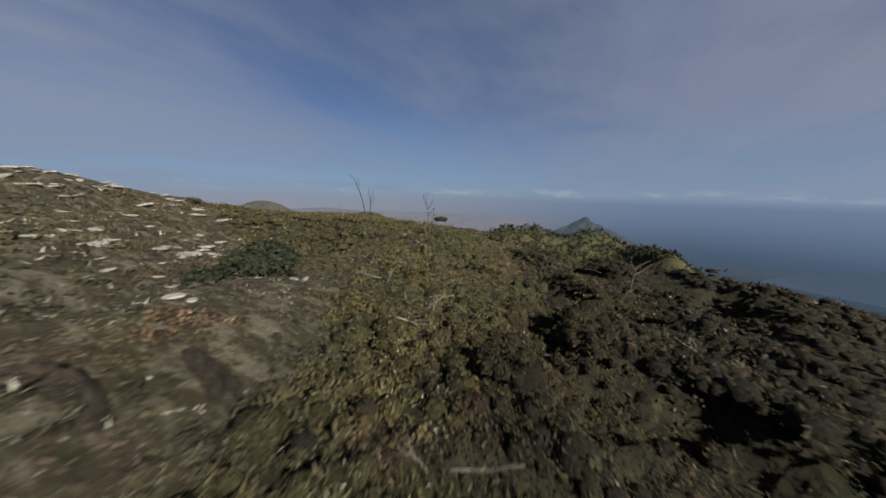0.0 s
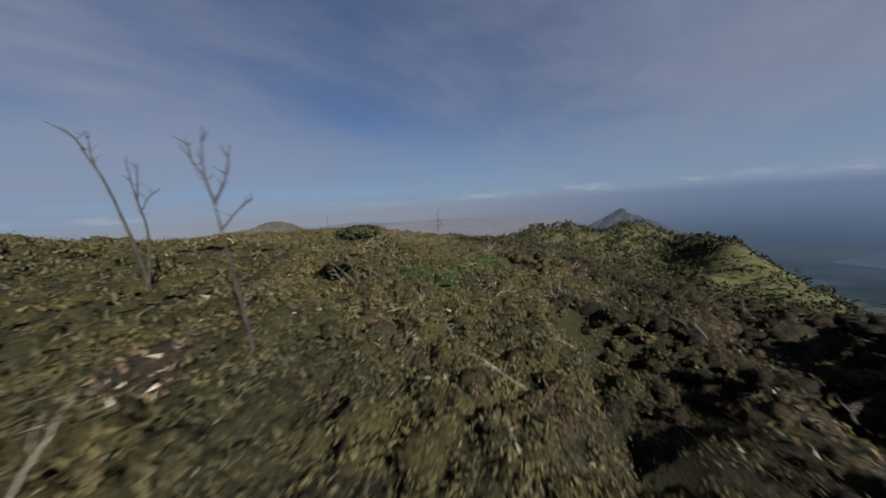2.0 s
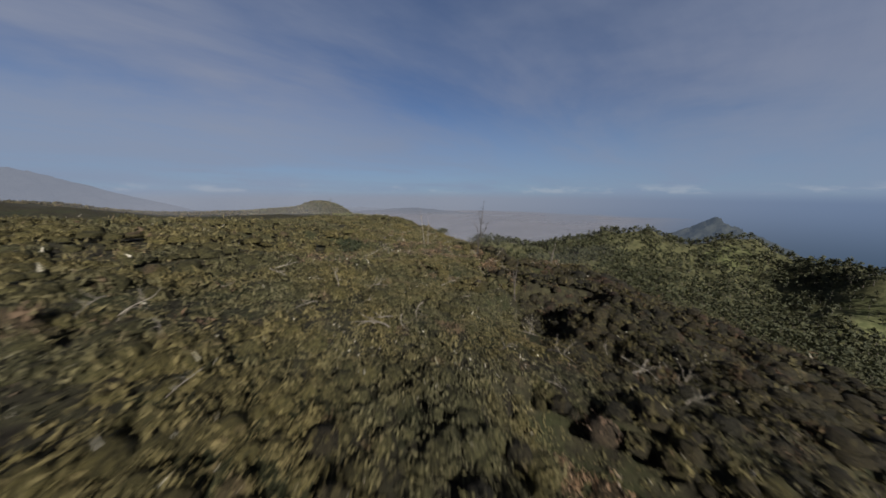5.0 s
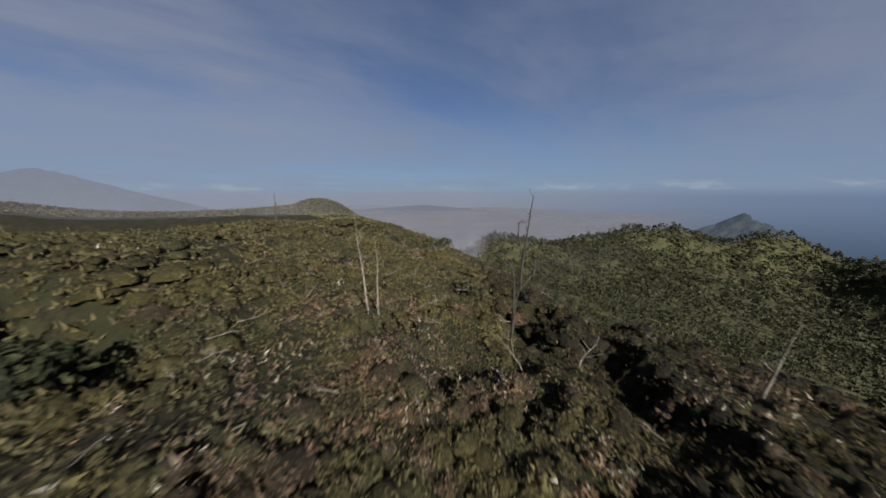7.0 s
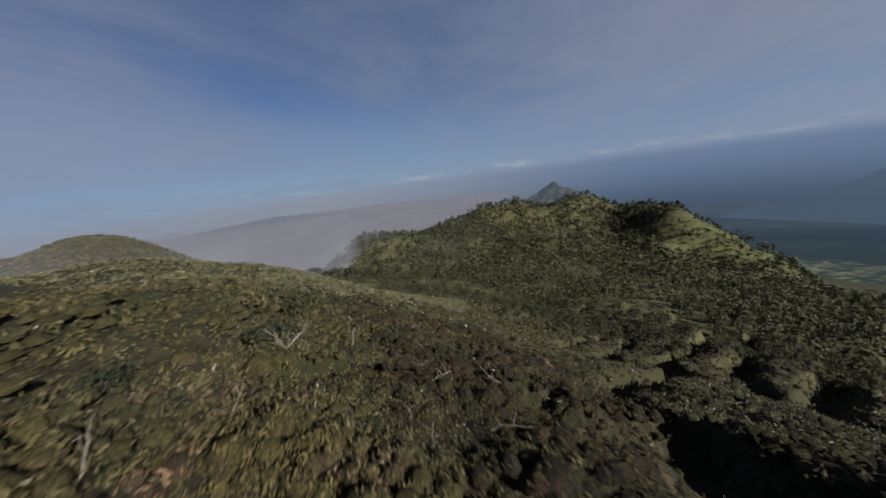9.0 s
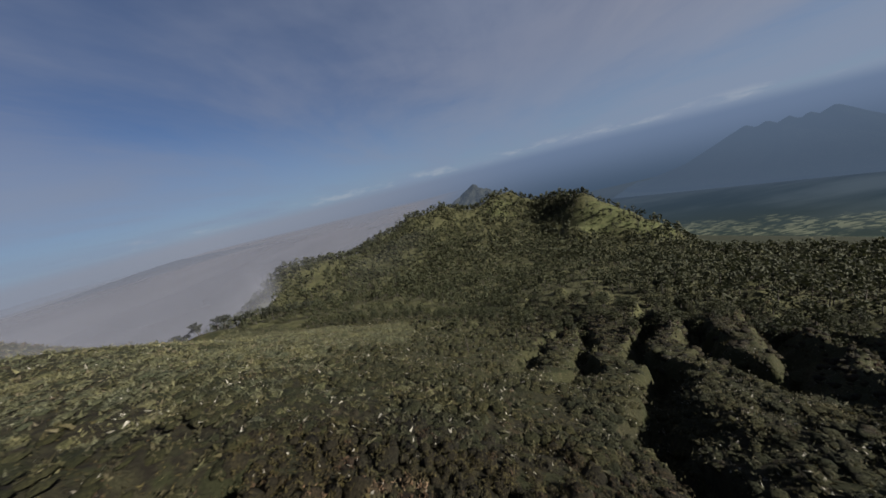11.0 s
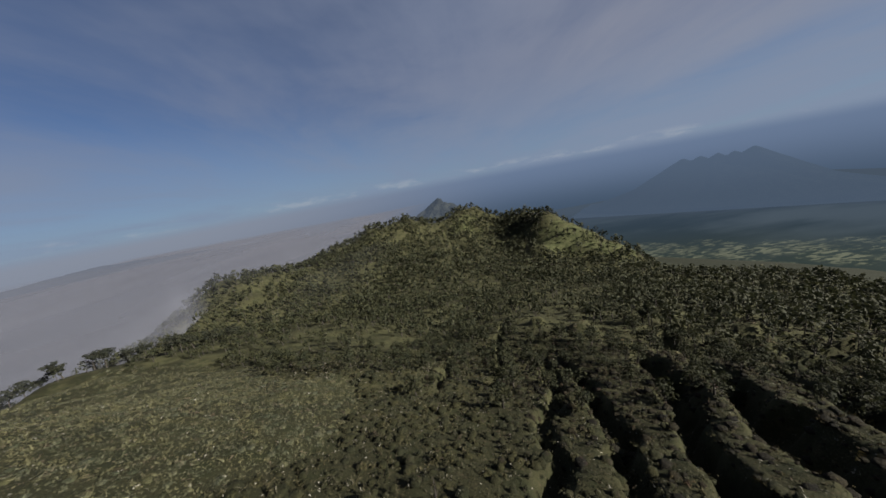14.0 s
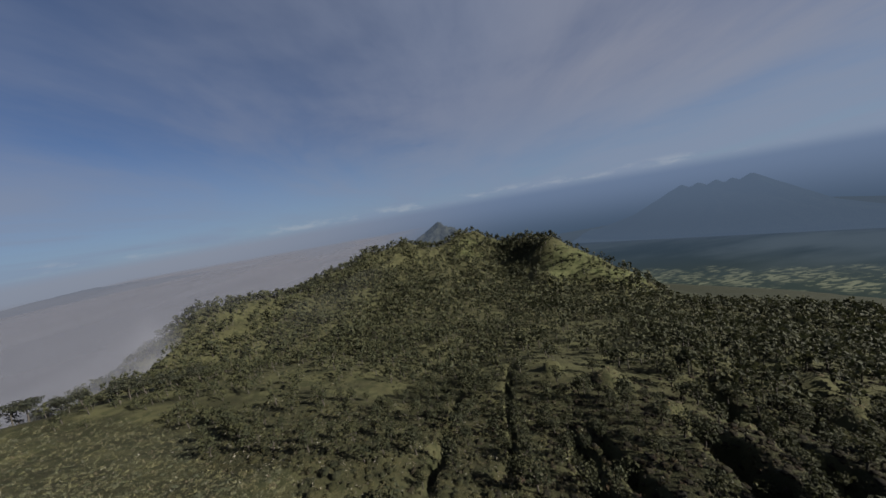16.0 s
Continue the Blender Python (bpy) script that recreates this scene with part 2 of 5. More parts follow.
def mounds(x, y):
    """Bare grassy humps among the trees, 0 to 1."""
    x, y = np.asarray(x, float), np.asarray(y, float)
    m = np.zeros(x.shape)
    for cx, cy, rx, ry in MOUNDS:
        d = np.hypot((x - cx) * 0.9 + (y - cy) * 0.44, ((y - cy) * 0.9 - (x - cx) * 0.44) * rx / ry) / rx
        m = np.maximum(m, 1 - smooth(d + 0.15 * vnoise(x, y, 7, 2), 0.35, 1.0))
    return m


RIDGE = along(((8, -25), (0, 0), (-12, 38), (-20, 62), (-51, 100), (-74, 128), (-93, 148), (-112, 165)), 4)


def right_of(x, y):
    """Distance to the right of the ridge's line, negative on its other side."""
    best, side = np.full(x.shape, 1e9), np.zeros(x.shape)
    for k in range(len(RIDGE) - 1):
        ex, ey = RIDGE[k + 1] - RIDGE[k]
        dx, dy = x - RIDGE[k][0], y - RIDGE[k][1]
        t = np.clip((dx * ex + dy * ey) / (ex * ex + ey * ey), 0, 1)
        d = np.hypot(dx - t * ex, dy - t * ey)
        side = np.where(d < best, np.sign(dx * ey - dy * ex), side)
        best = np.minimum(best, d)
    return best * side


def broken(x, y):
    """Pits and gullies: hollows under the brush on the right flank, and ribs down the slope beyond."""
    x, y = np.asarray(x, float), np.asarray(y, float)
    r = right_of(x, y)
    pits = 2.6 * smooth(vnoise(x, y, 6.5, 5) + 0.5 * vnoise(x, y, 3.1, 3), 0.12, 0.60) * smooth(r, 1.0, 5.0) * (1 - smooth(r, 28, 45)) * (1 - smooth(y, 170, 200))
    pits = pits + 1.1 * smooth(vnoise(x, y, 5.0, 2) + 0.5 * vnoise(x, y, 2.7, 1), 0.40, 0.75) * (np.abs(r) < 16) * smooth(y, 20, 40)
    q = 0.87 * x - 0.5 * y + 5.0 * vnoise(x, y, 34, 2) + 2.0 * vnoise(x, y, 9, 4)
    saw = np.mod(q / 17.0 + 0.25 * vnoise(x, y, 60, 1), 1.0)
    rib = np.where(saw < 0.62, saw / 0.62, (1 - saw) / 0.38)
    ribs = 13.0 * (1 - rib) * smooth(q, -150, -138) * smooth(y + 0.3 * x, 185, 225) * (1 - smooth(y + 0.2 * x, 400, 470)) * (1 - smooth(x, 230, 300))
    return pits + ribs


def ground_z(x, y):
    """The ground with its rills, humps and hollows."""
    x, y = np.asarray(x, float), np.asarray(y, float)
    z = land(x, y)
    far = smooth(np.hypot(x + 70, y - 150), 150, 420)
    z = z + (1 - far) * (0.55 * vnoise(x, y, 9, 0) + 0.3 * vnoise(x, y, 4.1, 1) + 0.9 * vnoise(x, y, 23, 2) - 0.5)
    z = z + far * (1 - smooth(np.hypot(x - 100, y - 900), 1500, 2200)) * (3.0 * vnoise(x, y, 70, 3) + 2.5 * vnoise(x, y, 27, 4))
    # ribs and gullies down the face of the hill
    hill = smooth(y, 880, 980) * (1 - smooth(y, 1230, 1310)) * smooth(x, -380, -220) * (1 - smooth(x, 150, 190))
    z = z + hill * 4.5 * (1 - 2.2 * np.abs(vnoise(x + 0.25 * (y - 900), y * 0.25, 42, 1)))
    return z - rill(x, y) - broken(x, y) + 6.5 * mounds(x, y)


def steps(lo, mid_lo, dense_lo, dense_hi, mid_hi, hi, fine, coarse):
    """Grid lines: fine where the camera passes low, coarse round it, and wide apart in the distance."""
    v = list(np.arange(dense_lo, dense_hi, fine))
    for sign, mid, end in ((-1, mid_lo, lo), (1, mid_hi, hi)):
        p, s = (v[0] if sign < 0 else v[-1]), fine
        while sign * p < sign * end:
            s = min(s * 1.08, coarse) if sign * p < sign * mid else min(s * 1.12, 200)
            p += sign * s
            v.insert(0, p) if sign < 0 else v.append(p)
    return np.array(v)


def mesh_object(name, verts, faces, mat=None, parent=None, smooth_shade=True):
    me = bpy.data.meshes.new(name)
    verts = np.asarray(verts, np.float32)
    faces = np.asarray(faces, np.int32)
    k = faces.shape[1]
    me.vertices.add(len(verts))
    me.vertices.foreach_set("co", verts.ravel())
    me.loops.add(faces.size)
    me.loops.foreach_set("vertex_index", faces.ravel())
    me.polygons.add(len(faces))
    me.polygons.foreach_set("loop_start", np.arange(0, faces.size, k, dtype=np.int32))
    me.polygons.foreach_set("use_smooth", np.full(len(faces), smooth_shade, dtype=bool))
    me.update(calc_edges=True)
    if mat:
        me.materials.append(mat)
    ob = new(name, me)
    if parent:
        ob.parent = parent
    return ob


def ground_mat(n):
    p = place(n)
    s = n.add("ShaderNodeSeparateXYZ")
    n.put(p, s.inputs[0])
    a = n.noise(0.9, 5, 0.6, p)
    b = n.noise(0.035, 5, 0.62, p)
    # near-black along the ridge: shade of gaps and pits put into the soil colour
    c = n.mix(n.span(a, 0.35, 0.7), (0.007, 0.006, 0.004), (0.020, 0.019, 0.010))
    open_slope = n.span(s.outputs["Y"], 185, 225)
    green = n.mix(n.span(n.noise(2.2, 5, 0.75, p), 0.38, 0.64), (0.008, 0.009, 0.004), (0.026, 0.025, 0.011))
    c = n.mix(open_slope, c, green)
    sward = n.mix(n.span(n.noise(0.6, 5, 0.7, p), 0.36, 0.66), (0.018, 0.019, 0.009), (0.048, 0.046, 0.022))
    c = n.mix(n.span(n.math("ADD", s.outputs["Y"], n.math("MULTIPLY", s.outputs["X"], 0.2)), 380, 470, 0.0, 0.85), c, sward)
    c = n.mix(n.math("MULTIPLY", n.span(b, 0.44, 0.62), n.span(s.outputs["Y"], 200, 420)), c, (0.039, 0.039, 0.018))
    d = n.noise(0.35, 5, 0.65, p)
    c = n.mix(n.span(d, 0.58, 0.72, 0, 0.7), c, (0.049, 0.038, 0.022))
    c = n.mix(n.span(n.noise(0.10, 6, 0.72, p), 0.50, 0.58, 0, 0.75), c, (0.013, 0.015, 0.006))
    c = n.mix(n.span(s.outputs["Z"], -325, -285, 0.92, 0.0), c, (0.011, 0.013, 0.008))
    # open grass on the spur under the summit and on the shoulder
    for gx_, gy_, gz_, gr in ((222, 1030, -236, 78), (-33, 1260, -177, 40), (308, 938, -260, 45)):
        v = n.add("ShaderNodeVectorMath", operation="DISTANCE")
        n.put(p, v.inputs[0])
        v.inputs[1].default_value = (gx_, gy_, gz_)
        edge = n.math("ADD", v.outputs["Value"], n.math("MULTIPLY", n.math("SUBTRACT", b, 0.5), 240.0))
        c = n.mix(n.span(edge, gr * 0.7, gr * 1.2, 0.75, 0.0), c, n.mix(n.span(n.noise(0.09, 5, 0.7, p), 0.38, 0.62), (0.028, 0.034, 0.013), (0.060, 0.063, 0.028)))
    # beaten stony soil of the moor
    slant = n.math("ADD", s.outputs["X"], n.math("MULTIPLY", s.outputs["Y"], 0.6))
    upper = n.math("ADD", s.outputs["Y"], n.math("MULTIPLY", s.outputs["X"], 0.22))
    stony = n.math("MULTIPLY", n.math("MULTIPLY", n.span(slant, -9, -2, 1, 0), n.span(upper, 11, 22, 1, 0)), n.span(s.outputs["X"], -150, -105))
    soil = n.mix(n.span(n.noise(0.5, 6, 0.7, n.scaled(p, 0.6, 2.0, 1)), 0.47, 0.60), (0.025, 0.021, 0.012), (0.069, 0.062, 0.044))
    c = n.mix(n.math("MULTIPLY", stony, n.span(a, 0.30, 0.46)), c, soil)
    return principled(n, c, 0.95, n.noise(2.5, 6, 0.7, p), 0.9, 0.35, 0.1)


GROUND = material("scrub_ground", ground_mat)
gx = steps(-4700, -640, -165, 40, 640, 4700, 1.6, 8.0)
gy = steps(-3000, -60, -25, 330, 1430, 4800, 1.6, 8.0)
gxx, gyy = np.meshgrid(gx, gy)
gz = ground_z(gxx.ravel(), gyy.ravel())
nx, ny = len(gx), len(gy)
idx = np.arange(nx * ny).reshape(ny, nx)
quads = np.stack([idx[:-1, :-1], idx[:-1, 1:], idx[1:, 1:], idx[1:, :-1]], -1).reshape(-1, 4)
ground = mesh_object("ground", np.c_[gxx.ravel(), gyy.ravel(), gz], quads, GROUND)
tagged(ground, "scrub-covered volcanic ridge falling to a wide plain", "ground", kind="structure")


# ---- the distance: plain, mountains and low cloud ----
def part(name, verts, faces, mat, parent=None, label="", smooth_shade=True):
    ob = mesh_object(name, verts, faces, mat, parent, smooth_shade)
    if label:
        tagged(ob, label)
    return ob


def haze_glow(n, surface, color, amount):
    """Distance: haze painted on, by mixing a glowing air colour into the surface."""
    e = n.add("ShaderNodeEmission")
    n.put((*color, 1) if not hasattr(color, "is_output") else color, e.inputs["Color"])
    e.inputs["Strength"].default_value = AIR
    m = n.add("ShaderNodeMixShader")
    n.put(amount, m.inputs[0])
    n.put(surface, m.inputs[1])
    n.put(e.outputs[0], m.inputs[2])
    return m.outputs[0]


def plain_mat(n):
    p = place(n)
    v = n.add("ShaderNodeTexVoronoi", feature="F1")
    v.inputs["Scale"].default_value = 0.045
    v.inputs["Randomness"].default_value = 0.9
    n.put(n.scaled(p, 0.55, 1.6, 1.0), v.inputs["Vector"])
    sep = n.add("ShaderNodeSeparateColor")
    n.put(v.outputs["Color"], sep.inputs[0])
    fields = n.mix(n.span(sep.outputs[0], 0.30, 0.75), (0.020, 0.025, 0.014), (0.094, 0.100, 0.061))
    tilled = n.add("ShaderNodeVectorMath", operation="DOT_PRODUCT")
    n.put(p, tilled.inputs[0])
    tilled.inputs[1].default_value = (0.66, 0.75, 0.0)
    reach = n.math("ADD", tilled.outputs["Value"], n.math("MULTIPLY", n.math("SUBTRACT", n.noise(0.004, 5, 0.65, p), 0.5), 900.0))
    belt = n.math("MULTIPLY", n.span(reach, 2380, 2480), n.math("MULTIPLY", n.span(reach, 2760, 2860, 1.0, 0.0), n.span(n.noise(0.007, 4, 0.6, p), 0.36, 0.52)))
    c = n.mix(belt, (0.016, 0.021, 0.012), fields)
    s = n.add("ShaderNodeSeparateXYZ")
    n.put(p, s.inputs[0])
    # painted haze: the further out, the more the plain glows blue
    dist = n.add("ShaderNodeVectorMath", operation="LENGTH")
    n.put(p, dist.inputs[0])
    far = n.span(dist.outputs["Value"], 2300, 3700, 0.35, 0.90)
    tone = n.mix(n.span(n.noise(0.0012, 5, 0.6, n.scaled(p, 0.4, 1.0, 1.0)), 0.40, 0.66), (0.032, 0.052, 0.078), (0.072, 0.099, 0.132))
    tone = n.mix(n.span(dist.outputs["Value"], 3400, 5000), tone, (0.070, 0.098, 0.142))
    return haze_glow(n, principled(n, c, 1.0, spec=0.0), tone, far)


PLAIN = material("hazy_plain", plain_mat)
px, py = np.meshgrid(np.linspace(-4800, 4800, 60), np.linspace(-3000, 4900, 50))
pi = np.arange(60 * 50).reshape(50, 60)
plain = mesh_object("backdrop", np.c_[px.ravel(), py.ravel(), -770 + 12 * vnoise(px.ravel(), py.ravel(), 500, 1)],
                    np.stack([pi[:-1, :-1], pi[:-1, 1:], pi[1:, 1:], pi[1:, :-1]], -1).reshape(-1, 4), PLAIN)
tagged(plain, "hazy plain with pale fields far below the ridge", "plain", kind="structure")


def hazed_mat(base, air, amount, foot=None):
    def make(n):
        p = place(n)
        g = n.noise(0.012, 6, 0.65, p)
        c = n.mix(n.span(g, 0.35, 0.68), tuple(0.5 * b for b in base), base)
        # with a foot colour, the painted haze also changes with height
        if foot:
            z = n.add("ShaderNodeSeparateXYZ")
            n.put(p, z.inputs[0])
            return haze_glow(n, principled(n, c, 1.0, n.noise(0.03, 6, 0.7, p), 1.0, 12.0, 0.0), n.mix(n.span(z.outputs["Z"], -680, -250), foot, air), amount)
        return haze_glow(n, principled(n, c, 1.0, n.noise(0.03, 6, 0.7, p), 1.0, 12.0, 0.0), air, amount)
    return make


def mountain(name, label, cx, cy, top, foot, rx, ry, mat, seed, power=1.0, res=90, crag=0.12, turn=0.0, shoulders=()):
    """A far mountain: a worn cone with gullies down its sides."""
    u, v = np.meshgrid(np.linspace(-1, 1, res), np.linspace(-1, 1, res))
    r = np.hypot(u, v)
    a = np.arctan2(v, u)
    h = np.clip(1 - r, 0, 1) ** power * (0.9 if len(shoulders) > 2 else 1.0)
    for su, sv, sh, sr in shoulders:
        h = np.maximum(h, sh * np.clip(1 - np.hypot(u - su, v - sv) / sr, 0, 1) ** power)
    h = h + crag * h * (1 - 0.6 * h) * (np.abs(vnoise(a.ravel() * 40 + 9 * r.ravel(), r.ravel() * 6, 4.0, seed)).reshape(a.shape) - 0.5) * 2
    h = h + 0.05 * crag * vnoise((u * 30).ravel(), (v * 30).ravel(), 1.4, seed + 1).reshape(u.shape) * (h > 0)
    c, s = math.cos(turn), math.sin(turn)
    x, y = cx + u * rx * c - v * ry * s, cy + u * rx * s + v * ry * c
    z = foot + (top - foot) * h - 20 * (r > 0.99)
    i = np.arange(res * res).reshape(res, res)
    ob = mesh_object(name, np.c_[x.ravel(), y.ravel(), z.ravel()], np.stack([i[:-1, :-1], i[:-1, 1:], i[1:, 1:], i[1:, :-1]], -1).reshape(-1, 4), mat)
    return tagged(ob, label, "mountain", kind="structure")


# each mountain carries its haze as emission in its own material
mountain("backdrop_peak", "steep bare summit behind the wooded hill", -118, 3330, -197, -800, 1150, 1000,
         material("hazed_peak_rock", hazed_mat((0.034, 0.036, 0.030), (0.088, 0.114, 0.155), 0.58)), 2, 1.0, 110, 0.12, 0.5)
mountain("backdrop_volcano", "flat-topped volcano far across the plain, tinted with painted blue haze", 2760, 3420, -226, -730, 1350, 520,
         material("far_volcano", hazed_mat((0.05, 0.06, 0.05), (0.092, 0.132, 0.200), 0.95, (0.070, 0.102, 0.154))), 3, 1.15, 110, 0.05, -0.71,
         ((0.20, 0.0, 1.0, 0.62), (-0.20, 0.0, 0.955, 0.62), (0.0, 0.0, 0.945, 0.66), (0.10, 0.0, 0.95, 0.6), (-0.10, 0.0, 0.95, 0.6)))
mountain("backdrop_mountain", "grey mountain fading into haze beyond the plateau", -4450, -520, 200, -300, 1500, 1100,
         material("grey_mountain", hazed_mat((0.08, 0.08, 0.08), (0.205, 0.230, 0.290), 0.93)), 4, 1.0, 80, 0.08, 1.3)
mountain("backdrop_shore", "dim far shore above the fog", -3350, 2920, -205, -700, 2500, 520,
         material("far_shore", hazed_mat((0.06, 0.07, 0.08), (0.172, 0.190, 0.238), 0.94)), 5, 0.40, 70, 0.05, 0.69)
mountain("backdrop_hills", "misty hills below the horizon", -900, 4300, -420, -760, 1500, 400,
         material("misty_hills", hazed_mat((0.06, 0.07, 0.08), (0.110, 0.145, 0.205), 0.90)), 1, 0.6, 70, 0.10, 0.1, ((0.4, 0.0, 0.7, 0.5),))


def mist_mat(n):
    p = place(n)
    at = n.add("ShaderNodeAttribute", attribute_name="thick").outputs["Fac"]
    w = n.noise(0.0022, 4, 0.5, n.scaled(p, 1.0, 0.5, 1.0), 0.6)
    alpha = n.math("MULTIPLY", at, n.span(w, 0.30, 0.62, 0.70, 1.0))
    d = n.add("ShaderNodeBsdfDiffuse")
    n.put(n.mix(n.noise(0.0016, 5, 0.6, p), (0.074, 0.080, 0.100), (0.088, 0.091, 0.108)), d.inputs["Color"])
    t = n.add("ShaderNodeBsdfTransparent")
    m = n.add("ShaderNodeMixShader")
    n.put(alpha, m.inputs[0])
    n.put(t.outputs[0], m.inputs[1])
    n.put(d.outputs[0], m.inputs[2])
    return m.outputs[0]


MIST = material("fog", mist_mat)


def mist_bank(x0, x1, y0, y1, level, soft, strength, seed, nx=90, ny=80, swell=4.0, edge=0.18):
    """A sheet of low cloud: it thins out where the land comes up to it and at its rim."""
    u, v = np.meshgrid(np.linspace(0, 1, nx), np.linspace(0, 1, ny))
    x, y = (x0 + (x1 - x0) * u).ravel(), (y0 + (y1 - y0) * v).ravel()
    z = level + swell * vnoise(x, y, 210, seed) + 0.4 * swell * vnoise(x, y, 70, seed + 1)
    thick = strength * smooth(z - land(x, y), 0, soft)
    e = np.minimum(np.minimum(u, 1 - u), np.minimum(v, 1 - v)).ravel()
    thick = thick * smooth(e, 0.0, edge)
    i = np.arange(nx * ny).reshape(ny, nx)
    ob = mesh_object("mist", np.c_[x, y, z], np.stack([i[:-1, :-1], i[:-1, 1:], i[1:, 1:], i[1:, :-1]], -1).reshape(-1, 4), MIST)
    ob.data.attributes.new("thick", "FLOAT", "POINT").data.foreach_set("value", thick.astype(np.float32))
    ob.visible_shadow = False
    return tagged(ob, "pale drifting fog bank filling the crater side", "fog", kind="stuff")


mist_bank(-4700, -180, 150, 4700, -285, 110, 0.95, 0)
mist_bank(-2600, -200, 180, 2600, -225, 90, 0.55, 2)
mist_bank(-1500, -210, 220, 1700, -165, 110, 0.40, 4, swell=6)
mist_bank(-1500, -190, 150, 1000, -75, 120, 0.35, 1, swell=6)


def mist_curtain(line, low, high, strength, seed, n=70, rows=16):
    """A drifting veil of mist standing along a line, thin at its top, foot and ends."""
    p = along(line, 12)
    s_ = np.linspace(0, len(p) - 1, n)
    px_, py_ = np.interp(s_, np.arange(len(p)), p[:, 0]), np.interp(s_, np.arange(len(p)), p[:, 1])
    u, v = np.meshgrid(np.linspace(0, 1, n), np.linspace(0, 1, rows))
    x_, y_ = np.tile(px_, rows), np.tile(py_, rows)
    v = v.ravel()
    x_ = x_ + 10 * vnoise(x_ + y_, v * 60, 30, seed)
    z_ = low + (high - low) * v
    ragged = 0.65 + 0.55 * vnoise(x_ + y_, z_ * 2, 45, seed + 1)
    thick = strength * smooth(1 - v, 0, 0.75) * np.clip(ragged, 0.15, 1.1) * smooth(np.minimum(u, 1 - u).ravel(), 0, 0.25)
    i = np.arange(n * rows).reshape(rows, n)
    ob = mesh_object("mist", np.c_[x_, y_, z_], np.stack([i[:-1, :-1], i[:-1, 1:], i[1:, 1:], i[1:, :-1]], -1).reshape(-1, 4), MIST)
    ob.data.attributes.new("thick", "FLOAT", "POINT").data.foreach_set("value", thick.astype(np.float32))
    ob.visible_shadow = False
    return tagged(ob, "thin grey mist drifting past the ridge", "mist", kind="stuff")


mist_curtain(((-205, 20), (-222, 120), (-200, 215), (-214, 330)), -45, 12, 0.20, 0)
mist_curtain(((-285, 20), (-270, 150), (-262, 300)), -60, 4, 0.28, 3)
mist_curtain(((-405, 370), (-450, 470), (-500, 570), (-550, 690), (-590, 820)), -260, -72, 0.80, 2)
mist_curtain(((-600, 820), (-550, 970), (-465, 1130), (-385, 1270)), -320, -125, 0.45, 4)
mist_curtain(((-385, 420), (-440, 505), (-485, 610), (-515, 720)), -220, -66, 0.75, 1)


# ---- plant cover ----
FLIGHT = np.array([m.translation[:2] for _, m in PATH])
RNG = np.random.RandomState(7)


def path_gap(x, y, last=99):
    """Distance on the plan from the line that the ridge track follows."""
    return off_line(np.asarray(x, float), np.asarray(y, float), FLIGHT[:last])[0]


def leaves(pos, nrm, length, width, rng, tilt=0.7):
    """Pointed leaf sprays: one four-cornered blade each, turned at random about its normal."""
    n = len(pos)
    nrm = nrm + rng.normal(0, tilt, (n, 3))
    nrm /= np.linalg.norm(nrm, axis=1)[:, None] + 1e-9
    a = np.cross(nrm, rng.normal(0, 1, (n, 3)))
    a /= np.linalg.norm(a, axis=1)[:, None] + 1e-9
    b = np.cross(nrm, a)
    length, width = np.broadcast_to(length, n)[:, None], np.broadcast_to(width, n)[:, None]
    q = np.stack([pos - a * length / 2, pos - b * width / 2 + nrm * length * 0.08, pos + a * length / 2, pos + b * width / 2 + nrm * length * 0.08], 1)
    return q.reshape(-1, 3), np.arange(4 * n, dtype=np.int32).reshape(n, 4)


def join(*sets):
    vs, fs, o = [], [], 0
    for v, f in sets:
        vs.append(v)
        fs.append(f + o)
        o += len(v)
    return np.vstack(vs), np.vstack(fs)


def sprigs(pos, nrm, length, width, rng, stand=0.0):
    """Leafy shoots: a narrow blade each, lying up along the side of its bush or standing out from it."""
    n = len(pos)
    face = nrm / (np.linalg.norm(nrm, axis=1)[:, None] + 1e-9)
    a = np.array([0, 0, 0.6]) + rng.normal(0, 0.6, (n, 3)) + stand * face
    face = face + rng.normal(0, 0.34, (n, 3))
    face /= np.linalg.norm(face, axis=1)[:, None] + 1e-9
    a -= (1 - 0.6 * min(stand, 1.0)) * face * (a * face).sum(1)[:, None]
    a /= np.linalg.norm(a, axis=1)[:, None] + 1e-9
    b = np.cross(a, face + rng.normal(0, 0.2, (n, 3)))
    b /= np.linalg.norm(b, axis=1)[:, None] + 1e-9
    length, width = np.broadcast_to(length, n)[:, None], np.broadcast_to(width, n)[:, None]
    foot = pos - a * length * 0.45
    q = np.stack([foot - b * width / 2, foot + b * width / 2, pos + a * length * 0.55], 1)
    return q.reshape(-1, 3), np.arange(3 * n, dtype=np.int32).reshape(n, 3)


